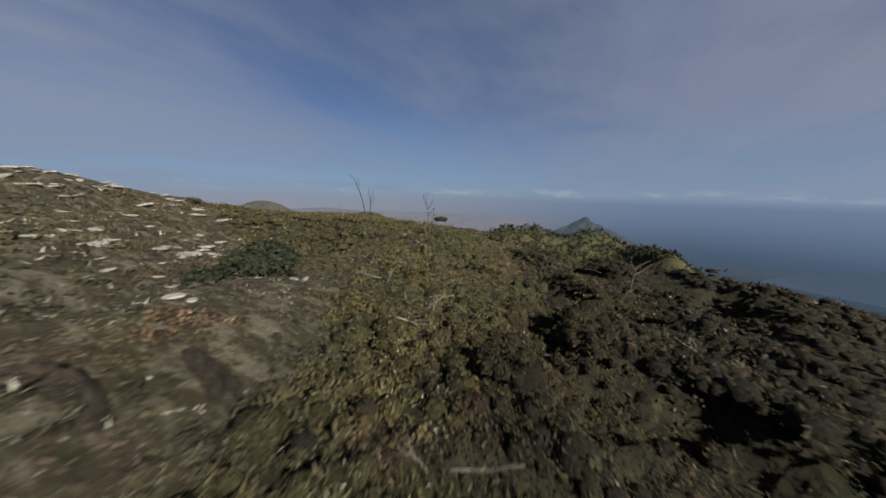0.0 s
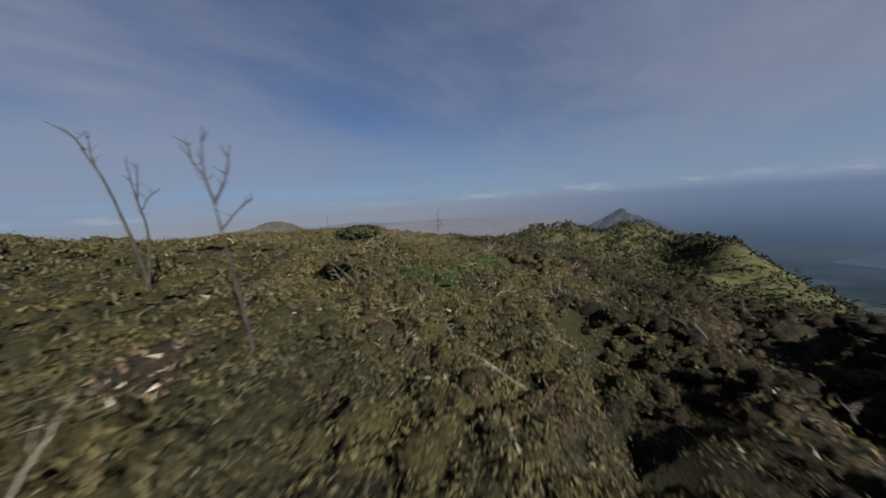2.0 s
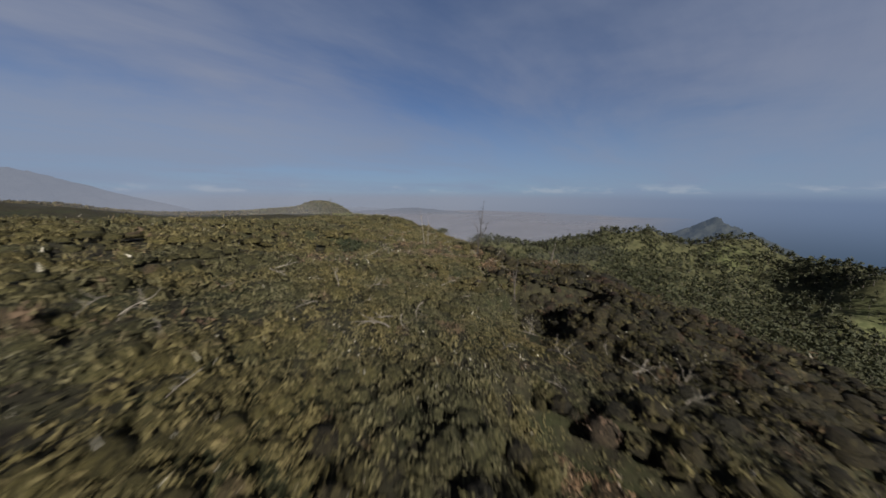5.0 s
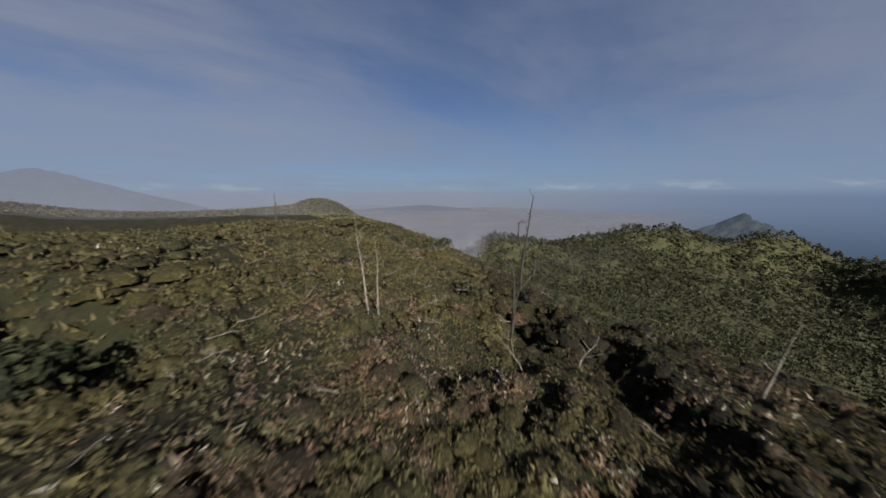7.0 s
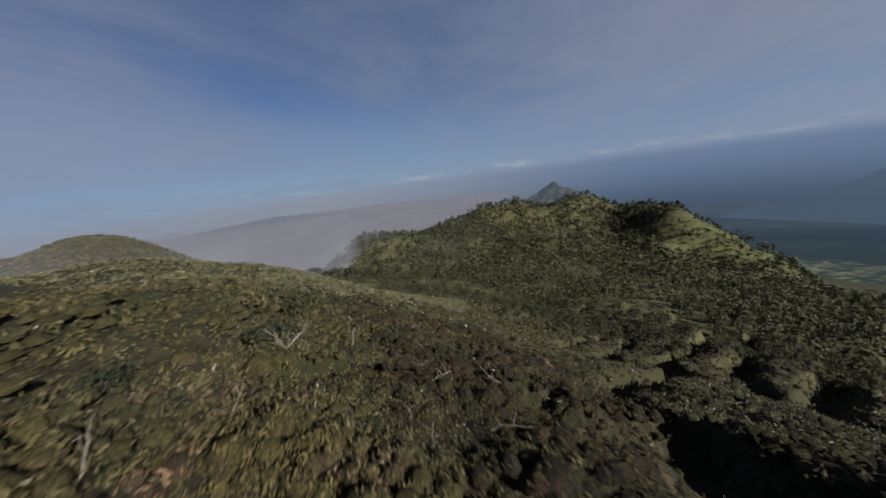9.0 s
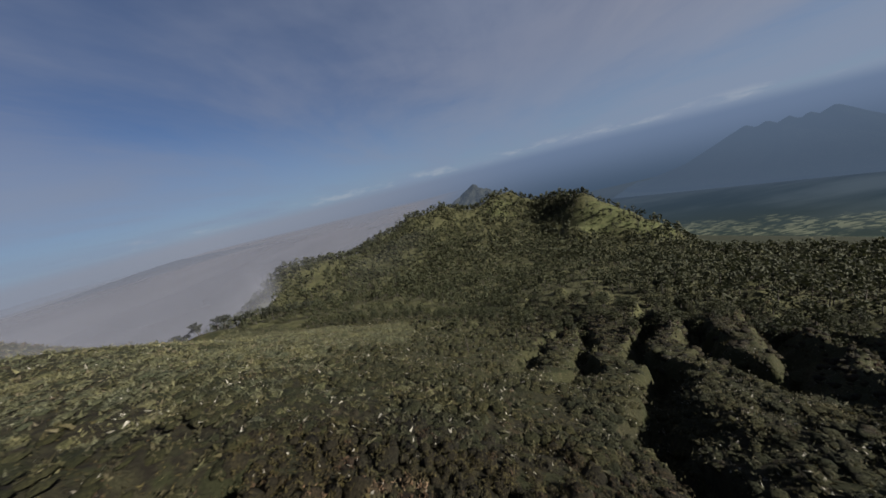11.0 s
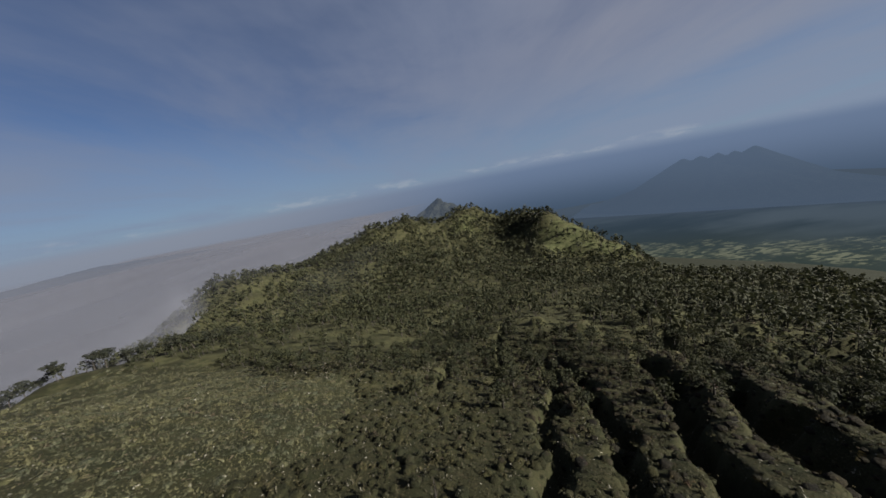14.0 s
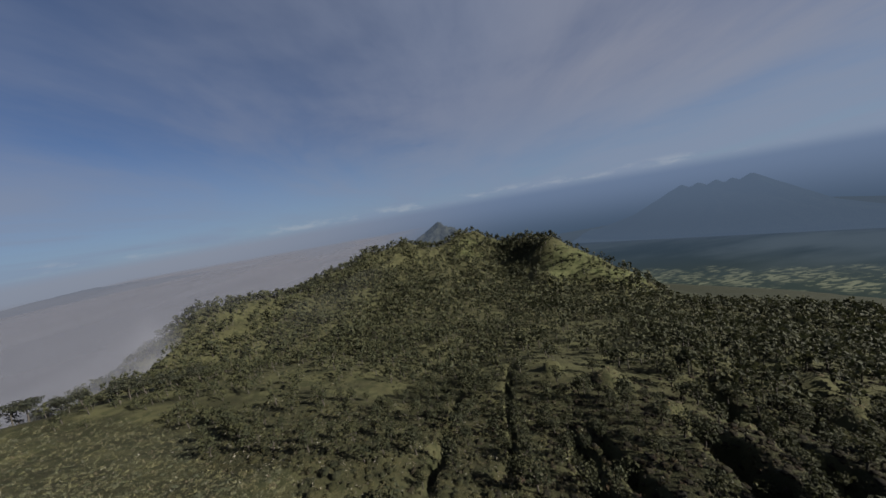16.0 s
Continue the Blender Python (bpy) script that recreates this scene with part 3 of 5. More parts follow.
def cores(x, y, z, r, h, rng, sides=6):
    """The dense inner body of each bush: a lumpy closed dome."""
    n = len(x)
    az = np.arange(sides) / sides * 2 * np.pi + 6.28 * rng.rand(n, 1)
    rings = []
    for k, (rad, lift) in enumerate(((1.0, -0.25), (0.92, 0.45), (0.50, 0.90))):
        w = rad * r[:, None] * (0.78 + 0.34 * rng.rand(n, sides))
        rings.append(np.stack([x[:, None] + w * np.cos(az), y[:, None] + w * np.sin(az),
                               z[:, None] + h[:, None] * lift * (0.85 + 0.3 * rng.rand(n, sides))], -1))
    v = np.stack(rings, 1).reshape(-1, 3)
    i = np.arange(sides)
    j = (i + 1) % sides
    f = []
    for k in (0, sides):
        f += [np.stack([i + k, j + k, j + k + sides], -1), np.stack([i + k, j + k + sides, i + k + sides], -1)]
    m = np.arange(1, sides - 1)
    f.append(np.stack([0 * m, m, m + 1], -1) + 2 * sides)
    f = np.vstack(f)
    return v, (f[None] + (np.arange(n) * 3 * sides)[:, None, None]).reshape(-1, 3).astype(np.int32)


CORE_FACES = []


def domes(x, y, r, h, k, rng, leaf, sink=0.1, heave=0.0, sides=6, stand=0.5):
    """Ragged low bushes: a dense core, and k leafy shoots in tufts that stand out from it."""
    n = len(x)
    z = ground_z(x, y) + heave * (vnoise(x, y, 3.3, 0) + 0.7 * vnoise(x, y, 6.1, 1) + 0.42)
    t = max(3, k // 7)
    az = rng.rand(n, t) * 2 * np.pi
    up = rng.rand(n, t) ** 0.7
    out = np.sqrt(np.clip(1 - up * up, 0, 1))
    d = np.stack([out * np.cos(az), out * np.sin(az), up], -1)
    reach = (0.62 + 0.55 * rng.rand(n, t) ** 1.6) * (1 + 0.20 * np.sin(az * 3 + 6 * rng.rand(n, 1)) * out)
    tuft = np.stack([x[:, None] + d[..., 0] * r[:, None] * reach, y[:, None] + d[..., 1] * r[:, None] * reach,
                     z[:, None] - sink + d[..., 2] * h[:, None] * reach], -1)
    own = rng.randint(0, t, (n, k))
    row = np.arange(n)[:, None]
    pos = tuft[row, own] + rng.normal(0, 1, (n, k, 3)) * (leaf * 1.0)[:, None, None] * np.array([1, 1, 0.6])
    big = 0.6 + 0.9 * rng.rand(n, t) ** 2
    size = (leaf[:, None] * big[row, own] * (0.65 + 0.7 * rng.rand(n, k))).ravel()
    nrm = (d * np.array([1, 1, 1.3]))[row, own].reshape(-1, 3)
    tips = sprigs(pos.reshape(-1, 3), nrm, size * 1.25, size * 0.50, rng, stand)
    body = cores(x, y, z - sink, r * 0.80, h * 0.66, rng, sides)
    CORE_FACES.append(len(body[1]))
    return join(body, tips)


def scatter(x0, x1, y0, y1, gap, rng):
    gx_, gy_ = np.meshgrid(np.arange(x0, x1, gap), np.arange(y0, y1, gap))
    x, y = gx_.ravel() + rng.uniform(-0.5, 0.5, gx_.size) * gap, gy_.ravel() + rng.uniform(-0.5, 0.5, gx_.size) * gap
    return x, y


def scrub_mat(dark, mid, light, dry, flower=0.0, dry_at=0.62):
    def make(n):
        g = n.add("ShaderNodeNewGeometry")
        p, isl = g.outputs["Position"], g.outputs["Random Per Island"]
        clump = n.noise(1.7, 3, 0.6, p)
        mixed = n.math("ADD", n.math("MULTIPLY", isl, 0.42), n.span(clump, 0.30, 0.70, 0.0, 0.60))
        c = n.ramp(mixed, (0.0, dark), (0.55, mid), (1.0, light))
        broad = n.noise(0.16, 4, 0.6, p)
        c = n.mix(n.span(broad, 0.36, 0.66), n.mix(1.0, c, (0.80, 0.86, 0.90), "MULTIPLY"), n.mix(1.0, c, (1.22, 1.16, 0.98), "MULTIPLY"))
        fine = n.noise(11.0, 3, 0.7, p)
        c = n.mix(n.span(fine, 0.34, 0.66), n.mix(1.0, c, (0.72, 0.73, 0.75), "MULTIPLY"), n.mix(1.0, c, (1.22, 1.20, 1.16), "MULTIPLY"))
        patch = n.noise(0.33, 3, 0.55, p)
        c = n.mix(n.math("MULTIPLY", n.span(patch, dry_at, dry_at + 0.08), n.span(isl, 0.15, 0.5)), c, dry)
        if flower:
            speck = n.math("GREATER_THAN", n.math("FRACT", n.math("MULTIPLY", isl, 37.0)), 1 - flower)
            spots_ = n.span(n.noise(0.21, 3, 0.5, p), 0.46, 0.62)
            c = n.mix(n.math("MULTIPLY", speck, spots_), c, (0.223, 0.210, 0.177))
        bs = principled(n, c, 0.75, n.noise(7.0, 4, 0.7, p), 0.9, 0.16, 0.15)
        tr = n.add("ShaderNodeBsdfTranslucent")
        n.put(c, tr.inputs["Color"])
        m = n.add("ShaderNodeMixShader")
        m.inputs[0].default_value = 0.22
        n.put(bs, m.inputs[1])
        n.put(tr.outputs[0], m.inputs[2])
        return m.outputs[0]
    return make


def shaded_core_mat(a, b, dry, dry_at=0.60):
    """The inside of the bushes, leaves and twigs too small to tell apart: its shade is put into a darker colour."""
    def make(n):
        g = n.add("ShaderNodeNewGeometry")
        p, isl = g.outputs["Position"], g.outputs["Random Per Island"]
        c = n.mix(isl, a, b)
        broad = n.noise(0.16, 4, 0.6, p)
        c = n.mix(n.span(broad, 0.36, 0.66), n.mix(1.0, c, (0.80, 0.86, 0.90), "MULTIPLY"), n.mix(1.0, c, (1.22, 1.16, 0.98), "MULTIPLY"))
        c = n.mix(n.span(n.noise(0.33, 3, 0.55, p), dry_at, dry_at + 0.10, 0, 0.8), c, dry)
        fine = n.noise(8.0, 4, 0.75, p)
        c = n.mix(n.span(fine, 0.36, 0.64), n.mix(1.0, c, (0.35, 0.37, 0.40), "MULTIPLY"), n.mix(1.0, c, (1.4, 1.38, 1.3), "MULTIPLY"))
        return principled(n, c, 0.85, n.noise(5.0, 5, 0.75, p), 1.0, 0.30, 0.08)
    return make


SCRUB = material("scrub_leaves", scrub_mat((0.035, 0.030, 0.015), (0.062, 0.055, 0.027), (0.089, 0.076, 0.042), (0.064, 0.044, 0.028), 0.022, 0.59))
SCRUB_CORE = material("scrub_core", shaded_core_mat((0.019, 0.017, 0.008), (0.033, 0.030, 0.014), (0.033, 0.024, 0.016)))
HEATH = material("heath_tufts", scrub_mat((0.022, 0.021, 0.011), (0.048, 0.044, 0.026), (0.082, 0.075, 0.050), (0.060, 0.044, 0.034), 0.12, 0.52))
HEATH_CORE = material("heath_core", shaded_core_mat((0.024, 0.020, 0.013), (0.039, 0.033, 0.021), (0.039, 0.029, 0.021), 0.52))
FERN = material("green_fern", scrub_mat((0.023, 0.030, 0.009), (0.049, 0.066, 0.024), (0.081, 0.096, 0.042), (0.045, 0.046, 0.021), 0.0, 0.7))
FERN_CORE = material("fern_core", shaded_core_mat((0.013, 0.019, 0.006), (0.026, 0.032, 0.012), (0.027, 0.027, 0.010)))
BRACKEN = material("dry_bracken", scrub_mat((0.038, 0.025, 0.016), (0.092, 0.060, 0.041), (0.150, 0.115, 0.089), (0.061, 0.058, 0.028), 0.14, 0.5))
BRACKEN_CORE = material("bracken_core", shaded_core_mat((0.019, 0.015, 0.011), (0.032, 0.024, 0.017), (0.025, 0.025, 0.013), 0.5))
BUSH = material("bush_leaves", scrub_mat((0.007, 0.010, 0.005), (0.018, 0.021, 0.011), (0.035, 0.039, 0.020), (0.027, 0.025, 0.015), 0.0, 0.7))
SLOPE_LEAVES = material("slope_leaves", scrub_mat((0.019, 0.021, 0.009), (0.038, 0.035, 0.019), (0.060, 0.055, 0.036), (0.048, 0.036, 0.025), 0.12, 0.62))
SLOPE_CORE = material("slope_core", shaded_core_mat((0.013, 0.014, 0.007), (0.021, 0.021, 0.011), (0.021, 0.017, 0.012)))
GRASS = material("tussock_grass", scrub_mat((0.034, 0.036, 0.019), (0.069, 0.068, 0.039), (0.101, 0.098, 0.063), (0.080, 0.065, 0.043), 0.05, 0.56))
DRY_GRASS = material("dry_grass", scrub_mat((0.049, 0.041, 0.025), (0.086, 0.072, 0.045), (0.123, 0.105, 0.070), (0.074, 0.054, 0.038), 0.05, 0.58))
DRY_CORE = material("dry_grass_core", shaded_core_mat((0.043, 0.036, 0.022), (0.066, 0.055, 0.035), (0.051, 0.038, 0.027)))
GRASS_CORE = material("tussock_core", shaded_core_mat((0.036, 0.038, 0.021), (0.052, 0.052, 0.033), (0.053, 0.043, 0.031)))
# brown brush, its colour lowered further to stand for shade
BRUSH = material("shaded_brown_brush", scrub_mat((0.015, 0.012, 0.007), (0.030, 0.026, 0.011), (0.049, 0.043, 0.019), (0.043, 0.026, 0.015), 0.02, 0.55))
BRUSH_CORE = material("brush_core", shaded_core_mat((0.009, 0.008, 0.006), (0.016, 0.014, 0.009), (0.021, 0.013, 0.010)))
LOWEST = 19  # rows of the path up to the end of the low flight


def stuff(name, data, mat, label, category, core=None, bodies=()):
    v, f = data
    ob = mesh_object(name, v, f, mat, None, False)
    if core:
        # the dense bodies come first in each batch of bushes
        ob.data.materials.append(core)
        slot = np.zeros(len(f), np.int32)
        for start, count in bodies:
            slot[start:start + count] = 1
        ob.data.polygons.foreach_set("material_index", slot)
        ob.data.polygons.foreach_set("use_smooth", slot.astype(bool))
    return tagged(ob, label, category, kind="stuff")


def thicket(name, batches, mat, core, label, category, heave=0.0, sides=6):
    """Bushes in batches of (x, y, radius, height, shoots, shoot length), as one cover."""
    sets, bodies, at = [], [], 0
    for bx, by, br, bh, k, size in batches:
        if len(bx):
            d = domes(bx, by, br, bh, k, RNG, np.full(len(bx), size), heave=heave, sides=sides)
            bodies.append((at, CORE_FACES[-1]))
            at += len(d[1])
            sets.append(d)
    return stuff(name, join(*sets), mat, label, category, core, bodies)


def meadow(x, y):
    """1 on the open grass of the spur, 0 past the edge of its woods."""
    edge = y - 348 + 0.707 * (x + 176) + 9 * vnoise(x, y, 24, 2) + 4 * vnoise(x, y, 9, 1)
    return (1 - smooth(edge, -6, 6)) * (1 - smooth(x + 8 * vnoise(x, y, 20, 3), -150, -128))


def moor(x, y):
    """1 on the stony moor above the start, 0 on the brushy ridge."""
    return smooth(-x - 0.6 * y + 2 * vnoise(x, y, 6, 1), 3, 9) * (1 - smooth(y + 0.22 * x + 3 * vnoise(x, y, 9, 2), 11, 22))


def ferny(x, y):
    """Where fresh ferns fill the hollow of the ridge."""
    a = np.hypot((x + 25.2) / 0.9, y - 65.3) < 3.6 + 1.8 * vnoise(x, y, 4, 1)
    return (a | (np.hypot(x + 25.6, y - 58.4) < 2.2 + vnoise(x, y, 3, 2))) & (vnoise(x, y, 2.2, 3) > -0.35)


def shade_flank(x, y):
    """1 where the brush on the steep right flank is brown and darkened for the flank's shade, 0 on the ridge."""
    # reaches further left near the start, to paint the shadow there
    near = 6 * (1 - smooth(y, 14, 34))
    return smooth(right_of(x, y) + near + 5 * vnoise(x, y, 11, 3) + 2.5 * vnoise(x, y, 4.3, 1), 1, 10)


# close cover along the ridge
x, y = scatter(-140, 40, -14, 190, 0.86, RNG)
gap = path_gap(x, y, LOWEST)
keep = (gap < 20) & (vnoise(x, y, 2.3, 4) > -0.86 + 0.55 * moor(x, y)) & (rill(x, y) < 1.3)
x, y, gap = x[keep], y[keep], gap[keep]
mo = moor(x, y)
fern = ferny(x, y)
brack = (np.hypot((x + 74) / 1.3, y - 121) < 7.5 + 4 * vnoise(x, y, 3, 4)) & (vnoise(x, y, 2.2, 3) > -0.2) | ((vnoise(x, y, 5, 4) > 0.5) & (vnoise(x, y, 2.2, 3) > 0.0))
big = RNG.rand(len(x)) < 0.07
r = np.where(big, 0.75 + 0.55 * RNG.rand(len(x)), 0.34 + 0.42 * RNG.rand(len(x)) ** 1.3) * (1 - 0.2 * mo)
h = r * (0.62 + 0.55 * RNG.rand(len(x))) * (1 - 0.58 * mo)
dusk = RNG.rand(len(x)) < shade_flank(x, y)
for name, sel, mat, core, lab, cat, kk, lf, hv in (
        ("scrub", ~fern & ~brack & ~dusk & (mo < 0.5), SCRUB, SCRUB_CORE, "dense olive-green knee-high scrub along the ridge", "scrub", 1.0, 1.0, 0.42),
        ("brush", ~fern & ~brack & dusk & (mo < 0.5), BRUSH, BRUSH_CORE, "brown tangled brush on the steep flank, darkened for its shade", "brush", 1.0, 1.0, 0.6),
        ("heath", ~fern & ~brack & (mo >= 0.5), HEATH, HEATH_CORE, "low brown heath tufts on the stony moor", "heath", 0.8, 0.8, 0.0),
        ("fern", fern, FERN, FERN_CORE, "fresh green ferns in a hollow of the ridge", "fern", 1.0, 1.2, 0.3),
        ("bracken", brack & ~fern, BRACKEN, BRACKEN_CORE, "dry rust-brown bracken with grey stalks", "bracken", 0.9, 1.0, 0.3)):
    thicket(name, [(x[q], y[q], r[q], h[q], int(k_ * kk), l_ * lf) for q, k_, l_ in ((sel & (gap < 7.5) & ~big, 66, 0.145), (sel & (gap < 7.5) & big, 140, 0.17),
                                                                                     (sel & (gap >= 7.5) & ~big, 24, 0.22), (sel & (gap >= 7.5) & big, 64, 0.26))], mat, core, lab, cat, hv)

# the wider ridge and its flanks
x, y = scatter(-230, 90, -40, 235, 1.45, RNG)
gap = path_gap(x, y, LOWEST)
keep = ((gap >= 19) | (y > 186)) & (gap < 62)
x, y = x[keep], y[keep]
mo = moor(x, y)
r = (0.60 + 0.75 * RNG.rand(len(x)) ** 1.5) * (1 - 0.2 * mo)
h = r * (0.40 + 0.40 * RNG.rand(len(x))) * (1 - 0.4 * mo)
brow = smooth(y + 8 * vnoise(x, y, 14, 3), 158, 182)
over = RNG.rand(len(x)) < brow
h = h * (1 - 0.30 * brow)
west = (RNG.rand(len(x)) < smooth(-x + 22 * vnoise(x, y, 13, 4), 92, 165)) & over
h = h * np.where(west, 0.6, 1.0)
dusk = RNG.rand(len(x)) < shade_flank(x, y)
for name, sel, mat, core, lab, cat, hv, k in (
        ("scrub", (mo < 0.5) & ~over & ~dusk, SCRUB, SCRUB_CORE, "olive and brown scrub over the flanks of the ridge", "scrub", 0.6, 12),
        ("brush", (mo < 0.5) & ~over & dusk, BRUSH, BRUSH_CORE, "brown brush down the steep flank, with shade in its colour", "brush", 0.9, 12),
        ("scrub", over & ~west, SLOPE_LEAVES, SLOPE_CORE, "grey-green scrub on the brow of the slope", "scrub", 0.7, 18),
        ("grass", west, GRASS, GRASS_CORE, "olive tussock grass on the brow of the spur", "grass", 0.35, 20),
        ("heath", mo >= 0.5, HEATH, HEATH_CORE, "brown heath over the stony plateau", "heath", 0.15, 14)):
    thicket(name, [(x[sel], y[sel], r[sel], h[sel], k, 0.36)], mat, core, lab, cat, hv, 5)

# the rilled slope below the ridge
x, y = scatter(-400, 230, 95, 450, 2.8, RNG)
gap = path_gap(x, y, LOWEST)
cut = rill(x, y) + broken(x, y)
keep = (gap >= 50) & (x > -385) & ((y > 165) | (x > -20)) & (cut < 8.0) & (RNG.rand(len(x)) > 0.5 * smooth(np.hypot(x + 95, y - 265), 110, 210))
x, y = x[keep], y[keep]
hay = mounds(x, y) > 0.30
grass = (meadow(x, y) > 0.5) | hay
r = (0.65 + 1.6 * RNG.rand(len(x)) ** 2.0) * np.where(grass, 0.8, 1.0)
h = r * (0.32 + 0.42 * RNG.rand(len(x))) * np.where(grass, 0.6, 1.0)
q = ~grass
# darkened brush towards the right, for the shade of the gullies
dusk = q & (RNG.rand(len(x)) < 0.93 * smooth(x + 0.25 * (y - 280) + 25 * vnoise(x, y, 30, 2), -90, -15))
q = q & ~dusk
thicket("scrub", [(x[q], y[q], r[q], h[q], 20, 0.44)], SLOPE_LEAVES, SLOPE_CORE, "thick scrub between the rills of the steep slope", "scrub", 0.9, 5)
thicket("brush", [(x[dusk], y[dusk], r[dusk], h[dusk], 13, 0.46)], BRUSH, BRUSH_CORE, "brown brush on the ribs of the slope, darkened for gully shade", "brush", 0.9, 5)
thicket("grass", [(x[grass & ~hay], y[grass & ~hay], r[grass & ~hay], h[grass & ~hay], 15, 0.55)], GRASS, GRASS_CORE, "yellow-green tussock grass on the spur", "grass", 0.15, 5)
thicket("grass", [(x[hay], y[hay], r[hay], h[hay], 15, 0.55)], DRY_GRASS, DRY_CORE, "pale dry grass on the bare humps", "grass", 0.1, 5)


# scattered bushes over the plateau and its hump
x, y = scatter(-460, -228, -10, 330, 4.0, RNG)
keep = (RNG.rand(len(x)) < 0.85) & (land(x, y) > -60)
x, y = x[keep], y[keep]
r = 0.9 + 1.5 * RNG.rand(len(x)) ** 1.6
thicket("scrub", [(x, y, r, r * (0.35 + 0.30 * RNG.rand(len(x))), 7, 0.7)], SLOPE_LEAVES, HEATH_CORE, "brown-olive bushes dotted over the plateau", "scrub", 0.0, 5)

# bushes over the wooded slope beyond
x, y = scatter(-560, 640, 420, 900, 7.5, RNG)
keep = (y + 0.2 * x > 440) & (RNG.rand(len(x)) < 0.55 * (1 - 0.6 * smooth(y, 600, 880))) & (mounds(x, y) < 0.3) & (land(x, y) > -330)
x, y = x[keep], y[keep]
r = 1.0 + 2.4 * RNG.rand(len(x)) ** 1.6
thicket("scrub", [(x, y, r, r * (0.45 + 0.35 * RNG.rand(len(x))), 9, 1.0)], SLOPE_LEAVES, SLOPE_CORE, "clumped dark bushes among the trees of the slope", "scrub", 0.0, 5)


# low growth over the ground between the bushes
def on_ground(x, y):
    """Height and normal of the ground's surface, read from its grid."""
    i, j = np.clip(np.searchsorted(gx, x) - 1, 0, nx - 2), np.clip(np.searchsorted(gy, y) - 1, 0, ny - 2)
    g = gz.reshape(ny, nx)
    u, v = (x - gx[i]) / (gx[i + 1] - gx[i]), (y - gy[j]) / (gy[j + 1] - gy[j])
    z00, z10, z01, z11 = g[j, i], g[j, i + 1], g[j + 1, i], g[j + 1, i + 1]
    z = (z00 * (1 - u) + z10 * u) * (1 - v) + (z01 * (1 - u) + z11 * u) * v
    dx = ((z10 - z00) * (1 - v) + (z11 - z01) * v) / (gx[i + 1] - gx[i])
    dy = ((z01 - z00) * (1 - u) + (z11 - z10) * u) / (gy[j + 1] - gy[j])
    n = np.stack([-dx, -dy, np.ones(len(x))], -1)
    return z, n / np.linalg.norm(n, axis=1)[:, None]


def carpet(name, x, y, size, lift, mat, label, category):
    z, n = on_ground(x, y)
    z = z + lift * (0.5 + 0.5 * vnoise(x, y, 2.1, 1) + 0.3 * RNG.rand(len(x)))
    s_ = size * (0.6 + 0.8 * RNG.rand(len(x)))
    n = n + 0.35 * np.stack([vnoise(x, y, 1.7, 2), vnoise(x, y, 1.7, 3), 0 * x], -1)
    return stuff(name, sprigs(np.c_[x, y, z], n, s_, s_ * 0.55, RNG), mat, label, category)


def sow(x0, x1, y0, y1, per):
    n = int((x1 - x0) * (y1 - y0) * per)
    return RNG.uniform(x0, x1, n), RNG.uniform(y0, y1, n)


near_x, near_y, near_s = [], [], []
for lo, hi, per, size in ((0, 8, 34.0, 0.16), (8, 20, 10.0, 0.24), (20, 64, 1.6, 0.38)):
    x, y = sow(-230, 90, -40, 235, per)
    band = (right_of(x, y) ** 2 < hi * hi) & (right_of(x, y) ** 2 >= lo * lo)
    near_x.append(x[band])
    near_y.append(y[band])
    near_s.append(np.full(band.sum(), size))
x, y, size = np.concatenate(near_x), np.concatenate(near_y), np.concatenate(near_s)
mo = moor(x, y) > 0.5
thin = RNG.rand(len(x)) < 0.95
mo = mo & ~ferny(x, y)
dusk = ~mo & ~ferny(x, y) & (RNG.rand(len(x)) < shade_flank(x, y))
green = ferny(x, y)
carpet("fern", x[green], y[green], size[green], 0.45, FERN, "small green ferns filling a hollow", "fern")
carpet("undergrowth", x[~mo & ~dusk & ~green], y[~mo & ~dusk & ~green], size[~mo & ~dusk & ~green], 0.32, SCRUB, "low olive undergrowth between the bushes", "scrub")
carpet("undergrowth", x[dusk], y[dusk], size[dusk], 0.2, BRUSH, "brown undergrowth on the flank, darkened for its shade", "brush")
carpet("heath", x[mo & thin], y[mo & thin], size[mo & thin], 0.03, HEATH, "thin brown heath on stony soil", "heath")
x, y = sow(-400, 240, 110, 460, 2.1)
far_off = np.hypot(x + 95, y - 265)
keep = (np.abs(right_of(x, y)) >= 60) & (RNG.rand(len(x)) > 0.80 * smooth(far_off, 110, 210)) & (x > -390) & ((y > 165) | (x > -20))
x, y = x[keep], y[keep]
hay = mounds(x, y) > 0.30
grass = (meadow(x, y) > 0.5) & ~hay
carpet("grass", x[hay], y[hay], 0.5, 0.10, DRY_GRASS, "fine dry grass on the bare humps", "grass")
carpet("undergrowth", x[~grass & ~hay], y[~grass & ~hay], 0.50, 0.25, SLOPE_LEAVES, "low green undergrowth over the steep slope", "scrub")
carpet("grass", x[grass], y[grass], 0.55, 0.10, GRASS, "fine pale grass on the spur and mounds", "grass")


